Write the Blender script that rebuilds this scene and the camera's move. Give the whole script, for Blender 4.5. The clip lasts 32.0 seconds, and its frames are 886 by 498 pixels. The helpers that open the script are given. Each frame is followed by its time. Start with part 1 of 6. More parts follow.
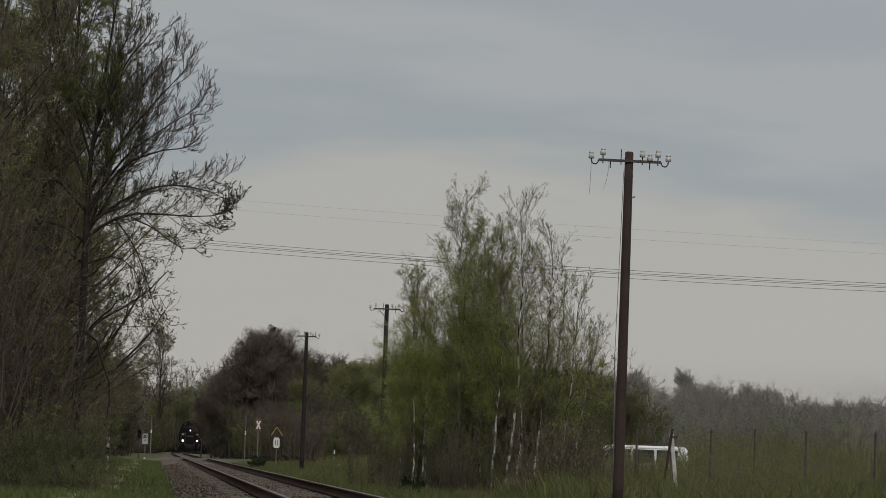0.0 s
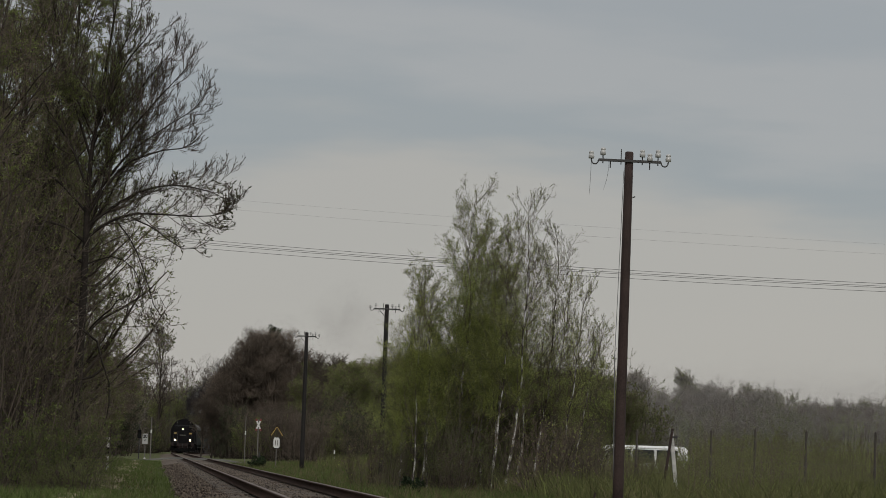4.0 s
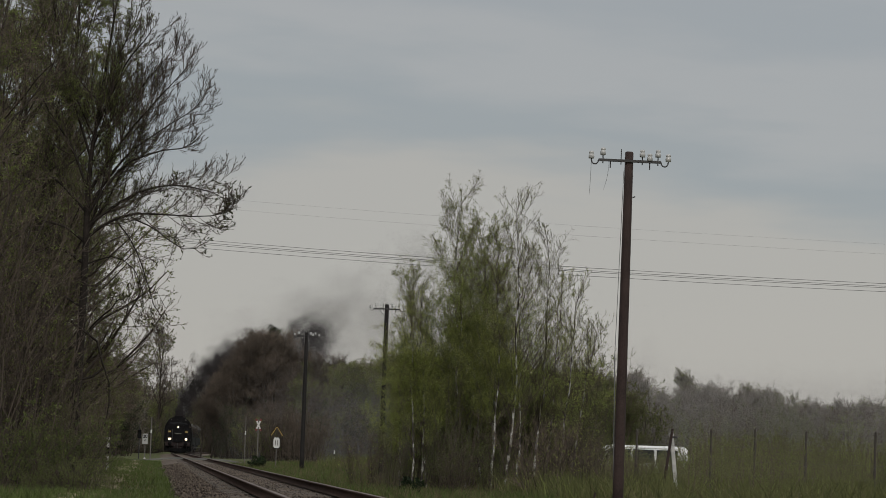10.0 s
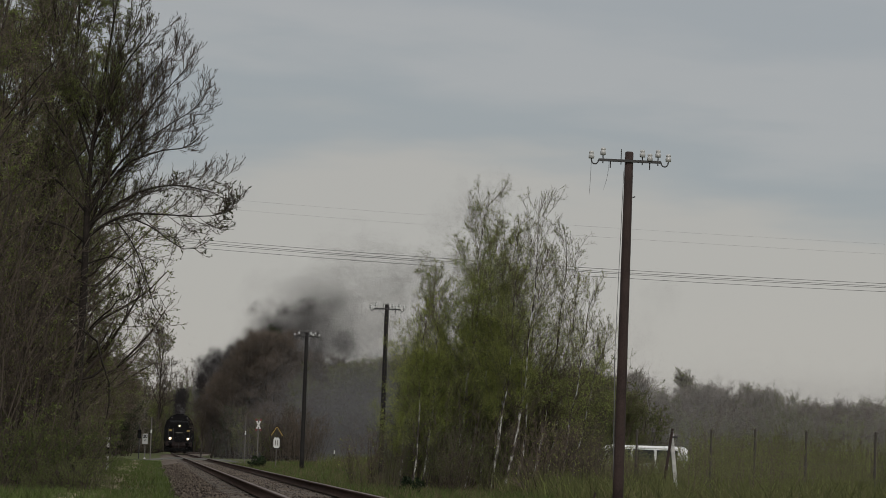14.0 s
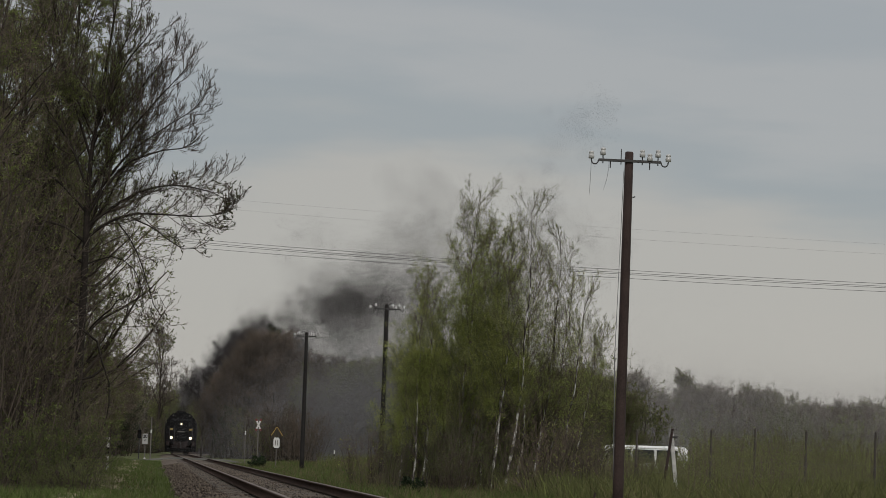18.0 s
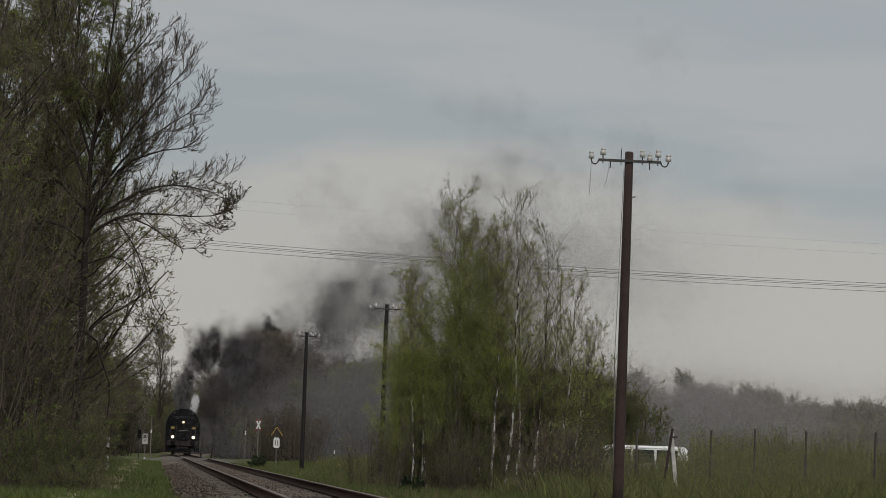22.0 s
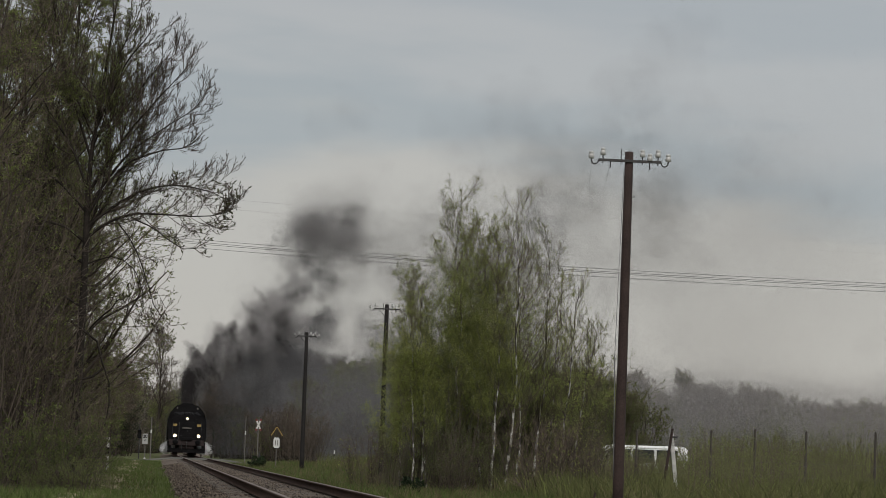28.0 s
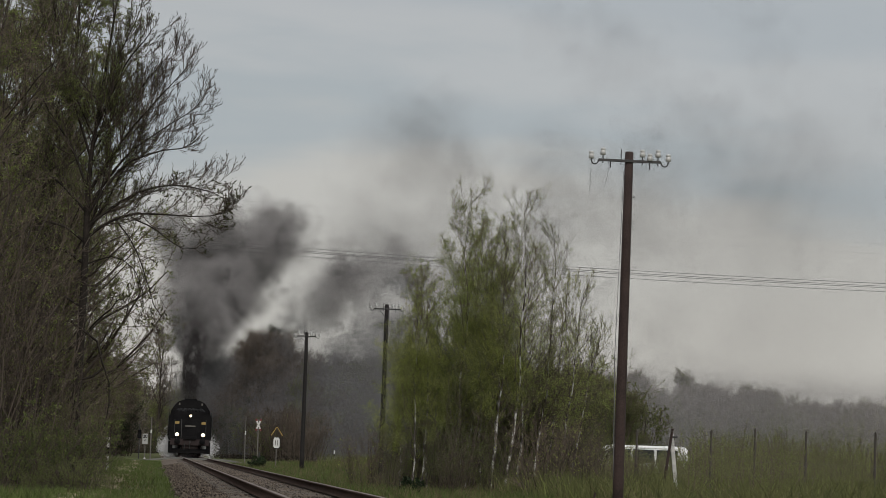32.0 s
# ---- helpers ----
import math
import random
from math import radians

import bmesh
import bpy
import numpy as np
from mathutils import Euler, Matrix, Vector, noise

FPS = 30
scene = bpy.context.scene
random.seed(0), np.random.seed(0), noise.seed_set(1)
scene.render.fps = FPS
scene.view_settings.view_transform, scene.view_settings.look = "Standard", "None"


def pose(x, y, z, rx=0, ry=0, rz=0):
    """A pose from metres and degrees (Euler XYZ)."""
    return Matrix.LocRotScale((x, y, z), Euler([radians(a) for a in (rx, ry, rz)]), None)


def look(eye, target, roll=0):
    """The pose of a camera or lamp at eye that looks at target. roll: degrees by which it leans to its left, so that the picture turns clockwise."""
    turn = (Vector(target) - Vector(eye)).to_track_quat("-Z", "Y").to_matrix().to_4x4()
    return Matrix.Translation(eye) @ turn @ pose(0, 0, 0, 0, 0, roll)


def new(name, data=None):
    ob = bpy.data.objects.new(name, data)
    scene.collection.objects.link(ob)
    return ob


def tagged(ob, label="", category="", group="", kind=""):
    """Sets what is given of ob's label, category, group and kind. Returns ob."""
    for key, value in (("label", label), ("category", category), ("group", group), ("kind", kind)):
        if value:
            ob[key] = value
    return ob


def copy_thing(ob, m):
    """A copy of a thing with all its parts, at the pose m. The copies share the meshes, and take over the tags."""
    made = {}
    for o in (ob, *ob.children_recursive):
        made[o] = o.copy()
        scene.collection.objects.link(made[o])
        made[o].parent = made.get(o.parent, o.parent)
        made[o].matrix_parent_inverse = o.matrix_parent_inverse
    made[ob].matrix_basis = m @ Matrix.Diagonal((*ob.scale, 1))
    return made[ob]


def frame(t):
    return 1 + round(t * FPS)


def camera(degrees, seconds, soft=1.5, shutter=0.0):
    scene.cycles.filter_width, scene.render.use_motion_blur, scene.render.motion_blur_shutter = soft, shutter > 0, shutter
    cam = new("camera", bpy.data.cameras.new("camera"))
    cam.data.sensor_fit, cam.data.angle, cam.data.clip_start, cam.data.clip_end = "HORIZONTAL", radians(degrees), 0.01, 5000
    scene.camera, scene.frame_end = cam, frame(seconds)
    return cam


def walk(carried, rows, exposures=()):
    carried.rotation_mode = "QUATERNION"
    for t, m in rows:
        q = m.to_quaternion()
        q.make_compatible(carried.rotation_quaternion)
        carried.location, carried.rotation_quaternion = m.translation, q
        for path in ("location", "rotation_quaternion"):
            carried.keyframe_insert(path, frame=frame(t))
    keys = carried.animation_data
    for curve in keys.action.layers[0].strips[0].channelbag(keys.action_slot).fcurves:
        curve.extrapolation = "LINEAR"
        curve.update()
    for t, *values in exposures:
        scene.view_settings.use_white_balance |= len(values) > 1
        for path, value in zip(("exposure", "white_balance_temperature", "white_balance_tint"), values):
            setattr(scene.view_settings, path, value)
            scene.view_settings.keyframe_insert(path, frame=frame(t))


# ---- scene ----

cam = camera(15.0, 32.0, soft=0.85)
EYE = (0.0, 0.0, 0.95)
AXIS = look(EYE, (0.0, 100.0, 0.95 + 100 * 0.06188), 2.1)
walk(cam, [(0.0, AXIS), (32.0, AXIS)], [(0.0, 0.10), (12.0, 0.14), (24.0, 0.24), (32.0, 0.40)])

# ---- world and light ----
world = bpy.data.worlds.new("overcast_sky")
scene.world = world
world.use_nodes = True
wn, wl = world.node_tree.nodes, world.node_tree.links
wn.clear()


def wnode(kind, **props):
    n = wn.new(kind)
    for k, v in props.items():
        n.inputs[k].default_value = v
    return n


coord = wn.new("ShaderNodeTexCoord")
sep = wn.new("ShaderNodeSeparateXYZ")
wl.new(coord.outputs["Generated"], sep.inputs[0])
stretch = wn.new("ShaderNodeMapping")
stretch.inputs["Scale"].default_value = (5.0, 2.0, 26.0)
stretch.inputs["Rotation"].default_value = (0.0, 0.05, 0.0)
wl.new(coord.outputs["Generated"], stretch.inputs[0])
cloud = wnode("ShaderNodeTexNoise", Scale=1.3, Detail=5.0, Roughness=0.5)
wl.new(stretch.outputs[0], cloud.inputs["Vector"])
shift = wn.new("ShaderNodeMath")
shift.operation = "MULTIPLY_ADD"
shift.inputs[1].default_value = 0.115
wl.new(cloud.outputs["Fac"], shift.inputs[0])
wl.new(sep.outputs["Z"], shift.inputs[2])
bands = wn.new("ShaderNodeValToRGB")
wl.new(shift.outputs[0], bands.inputs[0])
bands.color_ramp.interpolation = "EASE"
steps = [(0.0, (0.410, 0.387, 0.358)), (0.055, (0.392, 0.379, 0.358)), (0.09, (0.386, 0.374, 0.354)),
         (0.118, (0.292, 0.315, 0.330)), (0.14, (0.348, 0.355, 0.360)), (0.165, (0.307, 0.325, 0.340)),
         (0.22, (0.369, 0.375, 0.379)), (0.5, (0.635, 0.630, 0.630)), (1.0, (1.004, 0.985, 0.985))]
while len(bands.color_ramp.elements) < len(steps):
    bands.color_ramp.elements.new(0.5)
for el, (p, c) in zip(bands.color_ramp.elements, steps):
    el.position, el.color = p + (0.03 if 0 < p < 0.4 else 0.0), (*c, 1)
clear = wn.new("ShaderNodeTexSky")
clear.sky_type, clear.sun_disc = "NISHITA", False
clear.sun_elevation, clear.sun_rotation = radians(38), radians(200)
blue = wnode("ShaderNodeBackground", Strength=0.006)
wl.new(clear.outputs[0], blue.inputs[0])
grey = wnode("ShaderNodeBackground", Strength=0.92)
wl.new(bands.outputs[0], grey.inputs[0])
both = wn.new("ShaderNodeAddShader")
wl.new(blue.outputs[0], both.inputs[0])
wl.new(grey.outputs[0], both.inputs[1])
wout = wn.new("ShaderNodeOutputWorld")
wl.new(both.outputs[0], wout.inputs[0])

sun_data = bpy.data.lights.new("sun", "SUN")
sun_data.energy, sun_data.angle, sun_data.color = 1.4, radians(25), (1.0, 0.97, 0.92)
sun = new("sun", sun_data)
sun.matrix_world = look((20, -60, 60), (0, 40, 0))


# ---- materials ----
def surf(name, dark, light, scale=2.0, rough=0.85, metal=0.0, bump=0.3, fine=30.0, emit=None, per=0.0, spec=0.3, thin=0.0):
    """A surface with broad stains, fine grain and a little relief. per: spread of tone from piece to piece."""
    m = bpy.data.materials.new(name)
    m.use_nodes = True
    n, l = m.node_tree.nodes, m.node_tree.links
    b = n["Principled BSDF"]
    tc = n.new("ShaderNodeTexCoord")
    big, small = n.new("ShaderNodeTexNoise"), n.new("ShaderNodeTexNoise")
    for t, s, d in ((big, scale, 4.0), (small, fine, 6.0)):
        t.inputs["Scale"].default_value, t.inputs["Detail"].default_value = s, d
        l.new(tc.outputs["Object"], t.inputs["Vector"])
    mixf = n.new("ShaderNodeMath")
    mixf.operation = "MULTIPLY_ADD"
    mixf.inputs[1].default_value, mixf.inputs[2].default_value = 0.55, -0.02
    half = n.new("ShaderNodeMath")
    half.operation = "MULTIPLY_ADD"
    half.inputs[1].default_value = 0.5
    l.new(big.outputs["Fac"], mixf.inputs[0])
    l.new(small.outputs["Fac"], half.inputs[0])
    l.new(mixf.outputs[0], half.inputs[2])
    ramp = n.new("ShaderNodeValToRGB")
    ramp.color_ramp.elements[0].position, ramp.color_ramp.elements[1].position = 0.3, 0.72
    ramp.color_ramp.elements[0].color, ramp.color_ramp.elements[1].color = (*dark, 1), (*light, 1)
    last = half
    if per:
        isl, obi = n.new("ShaderNodeNewGeometry"), n.new("ShaderNodeObjectInfo")
        add = n.new("ShaderNodeMath")
        add.operation = "ADD"
        l.new(isl.outputs["Random Per Island"], add.inputs[0])
        l.new(obi.outputs["Random"], add.inputs[1])
        pick = n.new("ShaderNodeMath")
        pick.operation = "MULTIPLY_ADD"
        pick.inputs[1].default_value, = (per,)
        l.new(add.outputs[0], pick.inputs[0])
        sub = n.new("ShaderNodeMath")
        sub.operation = "SUBTRACT"
        sub.inputs[1].default_value = per
        l.new(half.outputs[0], sub.inputs[0])
        l.new(sub.outputs[0], pick.inputs[2])
        last = pick
    l.new(last.outputs[0], ramp.inputs[0])
    l.new(ramp.outputs[0], b.inputs["Base Color"])
    b.inputs["Roughness"].default_value, b.inputs["Metallic"].default_value = rough, metal
    b.inputs["Specular IOR Level"].default_value = spec
    if bump:
        bp = n.new("ShaderNodeBump")
        bp.inputs["Strength"].default_value, bp.inputs["Distance"].default_value = bump, 0.02
        l.new(small.outputs["Fac"], bp.inputs["Height"])
        l.new(bp.outputs[0], b.inputs["Normal"])
    if thin:
        tr, mx = n.new("ShaderNodeBsdfTranslucent"), n.new("ShaderNodeMixShader")
        l.new(ramp.outputs[0], tr.inputs["Color"])
        mx.inputs[0].default_value = thin
        l.new(b.outputs[0], mx.inputs[1])
        l.new(tr.outputs[0], mx.inputs[2])
        l.new(mx.outputs[0], n["Material Output"].inputs["Surface"])
    if emit:
        b.inputs["Emission Color"].default_value, b.inputs["Emission Strength"].default_value = (*emit[:3], 1), emit[3]
    return m


M_GROUND = surf("field_grass_soil", (0.035, 0.038, 0.016), (0.085, 0.098, 0.035), 0.35, 0.95, 0, 0.5, 9.0, spec=0.1)
M_BALLAST = surf("ballast_stone", (0.018, 0.014, 0.011), (0.098, 0.079, 0.062), 0.9, 0.95, 0, 0.6, 16.0, per=0.7, spec=0.15)
M_PATH = surf("trodden_earth", (0.10, 0.085, 0.055), (0.21, 0.175, 0.12), 1.0, 0.95, 0, 0.4, 14.0, spec=0.1)
M_ROAD = surf("worn_asphalt", (0.042, 0.042, 0.036), (0.092, 0.090, 0.076), 0.8, 0.9, 0, 0.2, 20.0)
M_RAIL = surf("rusty_rail", (0.022, 0.013, 0.010), (0.060, 0.036, 0.026), 3.0, 0.9, 0.0, 0.2, 40.0, spec=0.1)
M_RAILTOP = surf("worn_rail_head", (0.070, 0.058, 0.052), (0.165, 0.142, 0.130), 1.5, 0.85, 0.0, 0.05, 30.0, spec=0.15)
M_SLEEPER = surf("tarred_wood", (0.030, 0.026, 0.022), (0.095, 0.08, 0.066), 4.0, 0.9, 0, 0.4, 30.0, per=0.3)
# near-black copy of the pole colour for the far poles, shade painted in
M_POLESHADED = surf("shaded_far_pole", (0.005, 0.0045, 0.0045), (0.017, 0.014, 0.013), 2.5, 0.85, 0, 0.4, 35.0)
M_POLE = surf("creosoted_pole", (0.015, 0.0090, 0.0078), (0.045, 0.0285, 0.0248), 2.5, 0.85, 0, 0.4, 35.0)
M_IRON = surf("dark_iron", (0.025, 0.025, 0.026), (0.06, 0.058, 0.056), 8.0, 0.6, 0.4, 0.2, 60.0)
M_FENCE = surf("weathered_dark_wood", (0.026, 0.022, 0.019), (0.072, 0.062, 0.053), 3.0, 0.9, 0, 0.3, 30.0)
M_PORCELAIN = surf("white_porcelain", (0.26, 0.26, 0.25), (0.42, 0.42, 0.405), 6.0, 0.25, 0, 0.0, 40.0, spec=0.5)
M_WIRE = surf("weathered_wire", (0.09, 0.09, 0.09), (0.18, 0.18, 0.18), 3.0, 0.6, 0.5, 0.0, 30.0)
M_BARK = surf("grey_brown_bark", (0.023, 0.019, 0.016), (0.063, 0.053, 0.043), 3.0, 0.95, 0, 0.5, 30.0, spec=0.1)
# willow bark darkened in its colour to look backlit against the sky
M_BARKBACKLIT = surf("backlit_willow_bark", (0.010, 0.0085, 0.0075), (0.036, 0.030, 0.025), 3.0, 0.95, 0, 0.5, 30.0, spec=0.1)
M_TWIG = surf("brown_twigs", (0.058, 0.047, 0.037), (0.145, 0.116, 0.091), 2.0, 0.95, 0, 0.0, 20.0, per=0.4, spec=0.1)
# twigs of the distant wood, greyed and paled to carry part of its haze
M_TWIGHAZED = surf("hazed_wood_twigs", (0.085, 0.076, 0.068), (0.190, 0.170, 0.150), 2.0, 0.95, 0, 0.0, 20.0, per=0.4, spec=0.1)
# darker twig colour, set so the willow's twigs read as silhouettes
M_TWIGDARK = surf("dark_silhouette_twigs", (0.032, 0.026, 0.021), (0.092, 0.074, 0.060), 2.0, 0.95, 0, 0.0, 20.0, per=0.4, spec=0.1)
M_TWIGRED = surf("reddish_twigs", (0.050, 0.041, 0.034), (0.122, 0.099, 0.080), 1.0, 0.95, 0, 0.0, 20.0, per=0.4, spec=0.1)
M_BIRCHTWIG = surf("birch_twigs", (0.055, 0.046, 0.038), (0.13, 0.107, 0.086), 2.0, 0.95, 0, 0.0, 20.0, per=0.3, spec=0.1)
M_LEAF = surf("spring_leaves", (0.064, 0.079, 0.025), (0.168, 0.195, 0.060), 0.8, 0.7, 0, 0.0, 12.0, per=0.6, spec=0.2, thin=0.4)
M_LEAFBIRCH = surf("young_birch_leaves", (0.142, 0.168, 0.042), (0.300, 0.340, 0.090), 0.8, 0.7, 0, 0.0, 12.0, per=0.5, spec=0.2, thin=0.5)
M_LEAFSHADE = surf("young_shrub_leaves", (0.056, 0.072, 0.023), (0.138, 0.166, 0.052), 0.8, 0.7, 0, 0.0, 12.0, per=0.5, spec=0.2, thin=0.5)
M_WEED = surf("olive_weeds", (0.044, 0.047, 0.020), (0.100, 0.105, 0.042), 0.6, 0.8, 0, 0.0, 8.0, per=0.6, spec=0.15, thin=0.4)
M_LEAFWEED = surf("young_weed_leaves", (0.092, 0.108, 0.036), (0.215, 0.240, 0.080), 0.8, 0.7, 0, 0.0, 12.0, per=0.5, spec=0.2, thin=0.5)
M_LEAFBROWN = surf("dry_brown_leaves", (0.055, 0.044, 0.033), (0.12, 0.096, 0.072), 0.8, 0.8, 0, 0.0, 12.0, per=0.6, spec=0.1, thin=0.4)
M_NEEDLE = surf("dark_needles", (0.012, 0.020, 0.010), (0.035, 0.05, 0.022), 0.8, 0.8, 0, 0.0, 12.0, per=0.5, spec=0.1)
M_CATKIN = surf("dark_catkins", (0.030, 0.032, 0.014), (0.075, 0.08, 0.032), 0.8, 0.8, 0, 0.0, 12.0, per=0.6, spec=0.1)
M_GRASS = surf("fresh_grass", (0.036, 0.049, 0.016), (0.084, 0.110, 0.034), 0.6, 0.8, 0, 0.0, 8.0, per=0.6, spec=0.15, thin=0.4)
M_DRY = surf("dry_grass", (0.085, 0.070, 0.040), (0.185, 0.155, 0.094), 0.6, 0.85, 0, 0.0, 8.0, per=0.6, spec=0.1, thin=0.4)
M_BLACK = surf("sooty_black_paint", (0.0035, 0.0035, 0.004), (0.012, 0.0115, 0.0115), 2.0, 0.85, 0.0, 0.15, 18.0, spec=0.05)
M_REDFRAME = surf("dull_red_paint", (0.006, 0.0026, 0.0024), (0.016, 0.0052, 0.0047), 3.0, 0.6, 0.0, 0.15, 18.0)
M_COACH = surf("dull_green_coach", (0.012, 0.015, 0.014), (0.026, 0.030, 0.028), 0.7, 0.85, 0.0, 0.05, 12.0, spec=0.1)
M_COACHROOF = surf("weathered_grey_roof", (0.045, 0.044, 0.040), (0.095, 0.092, 0.084), 0.7, 0.7, 0.0, 0.1, 12.0)
M_GLASS = surf("dark_glass", (0.02, 0.022, 0.024), (0.035, 0.038, 0.04), 1.0, 0.08, 0.0, 0.0, 12.0, spec=0.6)
M_COAL = surf("coal", (0.005, 0.005, 0.005), (0.016, 0.016, 0.017), 4.0, 0.85, 0.0, 0.6, 20.0, spec=0.1)
M_LAMP = surf("lit_headlamp", (0.8, 0.75, 0.6), (0.9, 0.85, 0.7), 2.0, 0.3, 0.0, 0.0, 10.0, emit=(1.0, 0.78, 0.46, 3.2))
M_WHITE = surf("white_sign_enamel", (0.34, 0.34, 0.33), (0.52, 0.52, 0.50), 3.0, 0.45, 0.0, 0.02, 30.0)
M_DULLWHITE = surf("grimy_white_board", (0.20, 0.20, 0.19), (0.33, 0.33, 0.32), 3.0, 0.6, 0.0, 0.02, 30.0)
M_SIGNRED = surf("red_sign_paint", (0.12, 0.030, 0.027), (0.20, 0.050, 0.044), 3.0, 0.5, 0.0, 0.02, 30.0)
M_YELLOW = surf("yellow_enamel", (0.20, 0.135, 0.040), (0.30, 0.205, 0.065), 3.0, 0.5, 0.0, 0.02, 30.0)
M_GREYPOST = surf("weathered_grey_post", (0.065, 0.058, 0.052), (0.15, 0.14, 0.125), 3.0, 0.85, 0.0, 0.3, 30.0)
M_CONCRETE = surf("pale_concrete", (0.24, 0.235, 0.225), (0.46, 0.45, 0.43), 5.0, 0.9, 0.0, 0.3, 30.0)
M_VANWHITE = surf("white_van_paint", (0.66, 0.67, 0.68), (0.80, 0.80, 0.80), 1.0, 0.35, 0.0, 0.0, 12.0, spec=0.5)
M_TYRE = surf("rubber", (0.015, 0.015, 0.015), (0.03, 0.03, 0.03), 4.0, 0.85, 0.0, 0.2, 30.0)
M_SMOKE = surf("black_smoke", (0.026, 0.0238, 0.0238), (0.064, 0.059, 0.059), 0.3, 1.0, 0.0, 0.0, 3.0, spec=0.0)
M_VEIL = surf("old_thin_smoke", (0.105, 0.103, 0.107), (0.165, 0.162, 0.167), 0.3, 1.0, 0.0, 0.0, 3.0, spec=0.0)
M_SMOKEPALE = surf("pale_grey_smoke", (0.23, 0.221, 0.221), (0.34, 0.328, 0.327), 0.3, 1.0, 0.0, 0.0, 3.0, spec=0.0)
M_SMOKEGREY = surf("grey_smoke", (0.12, 0.114, 0.114), (0.22, 0.210, 0.209), 0.3, 1.0, 0.0, 0.0, 3.0, spec=0.0)
M_STEAM = surf("white_steam", (0.55, 0.55, 0.56), (0.75, 0.75, 0.76), 0.3, 1.0, 0.0, 0.0, 3.0, spec=0.0)


def birch_bark():
    m = surf("white_birch_bark", (0.24, 0.23, 0.215), (0.50, 0.49, 0.46), 3.0, 0.8, 0, 0.3, 20.0)
    n, l = m.node_tree.nodes, m.node_tree.links
    b = n["Principled BSDF"]
    base = b.inputs["Base Color"].links[0].from_socket
    tc, mp, t = n.new("ShaderNodeTexCoord"), n.new("ShaderNodeMapping"), n.new("ShaderNodeTexNoise")
    mp.inputs["Scale"].default_value = (5, 5, 2.2)
    t.inputs["Scale"].default_value, t.inputs["Detail"].default_value = 1.6, 5.0
    l.new(tc.outputs["Object"], mp.inputs[0])
    l.new(mp.outputs[0], t.inputs["Vector"])
    r = n.new("ShaderNodeValToRGB")
    r.color_ramp.elements[0].position, r.color_ramp.elements[1].position = 0.47, 0.60
    l.new(t.outputs["Fac"], r.inputs[0])
    mx = n.new("ShaderNodeMix")
    mx.data_type = "RGBA"
    mx.inputs[6].default_value = (0.035, 0.028, 0.024, 1)
    l.new(r.outputs[0], mx.inputs[0])
    l.new(base, mx.inputs[7])
    l.new(mx.outputs[2], b.inputs["Base Color"])
    return m


M_BIRCH = birch_bark()


# ---- mesh helpers ----
def raw_mesh(name, verts, faces, material):
    """A mesh from arrays; faces all of one size."""
    verts, faces = np.asarray(verts, np.float32), np.asarray(faces, np.int32)
    me = bpy.data.meshes.new(name)
    k = faces.shape[1]
    me.vertices.add(len(verts))
    me.vertices.foreach_set("co", verts.ravel())
    me.loops.add(faces.size)
    me.loops.foreach_set("vertex_index", faces.ravel())
    me.polygons.add(len(faces))
    me.polygons.foreach_set("loop_start", np.arange(0, faces.size, k, dtype=np.int32))
    me.update(calc_edges=True)
    me.materials.append(material)
    return me


def put(name, me, parent=None, m=None, label=""):
    ob = new(name, me)
    ob.parent = parent
    if m is not None:
        ob.matrix_basis = m
    if label:
        ob["label"] = label
    return ob


def part(name, bm, material, parent, label="", smooth=False):
    me = bpy.data.meshes.new(name)
    bmesh.ops.recalc_face_normals(bm, faces=bm.faces)
    bm.to_mesh(me)
    bm.free()
    me.materials.append(material)
    if smooth:
        me.polygons.foreach_set("use_smooth", [True] * len(me.polygons))
    return put(name, me, parent, None, label)


def empty(name, x, y, z, rz=0.0):
    ob = new(name)
    ob.empty_display_size = 0.2
    ob.matrix_basis = pose(x, y, z, 0, 0, rz)
    return ob


def box(bm, x, y, z, sx, sy, sz, bevel=0.0, rot=None):
    """A box with its centre at x, y, z."""
    m = Matrix.Translation((x, y, z)) @ (rot or Matrix()) @ Matrix.Diagonal((sx, sy, sz, 1))
    made = bmesh.ops.create_cube(bm, size=1, matrix=m)["verts"]
    if bevel:
        edges = list({e for v in made for e in v.link_edges})
        bmesh.ops.bevel(bm, geom=edges, offset=bevel, segments=2, affect="EDGES", profile=0.5)
    return bm


def rod(bm, a, b, r1, r2=None, sides=8):
    a, b = Vector(a), Vector(b)
    d = b - a
    m = Matrix.Translation((a + b) / 2) @ d.to_track_quat("Z", "Y").to_matrix().to_4x4()
    bmesh.ops.create_cone(bm, cap_ends=True, segments=sides, radius1=r1, radius2=r1 if r2 is None else r2, depth=d.length, matrix=m)
    return bm


def lathe(bm, profile, axis="Z", at=(0, 0, 0), sides=12):
    """Turns (radius, height) pairs round an axis."""
    rings = []
    for r, h in profile:
        ring = []
        for i in range(sides):
            c, s = math.cos(2 * math.pi * i / sides) * r, math.sin(2 * math.pi * i / sides) * r
            p = {"Z": (c, s, h), "Y": (c, h, s), "X": (h, c, s)}[axis]
            ring.append(bm.verts.new((p[0] + at[0], p[1] + at[1], p[2] + at[2])))
        rings.append(ring)
    for a, b in zip(rings, rings[1:]):
        for i in range(sides):
            bm.faces.new((a[i], a[(i + 1) % sides], b[(i + 1) % sides], b[i]))
    for ring in (rings[0], rings[-1]):
        bm.faces.new(ring)
    return bm


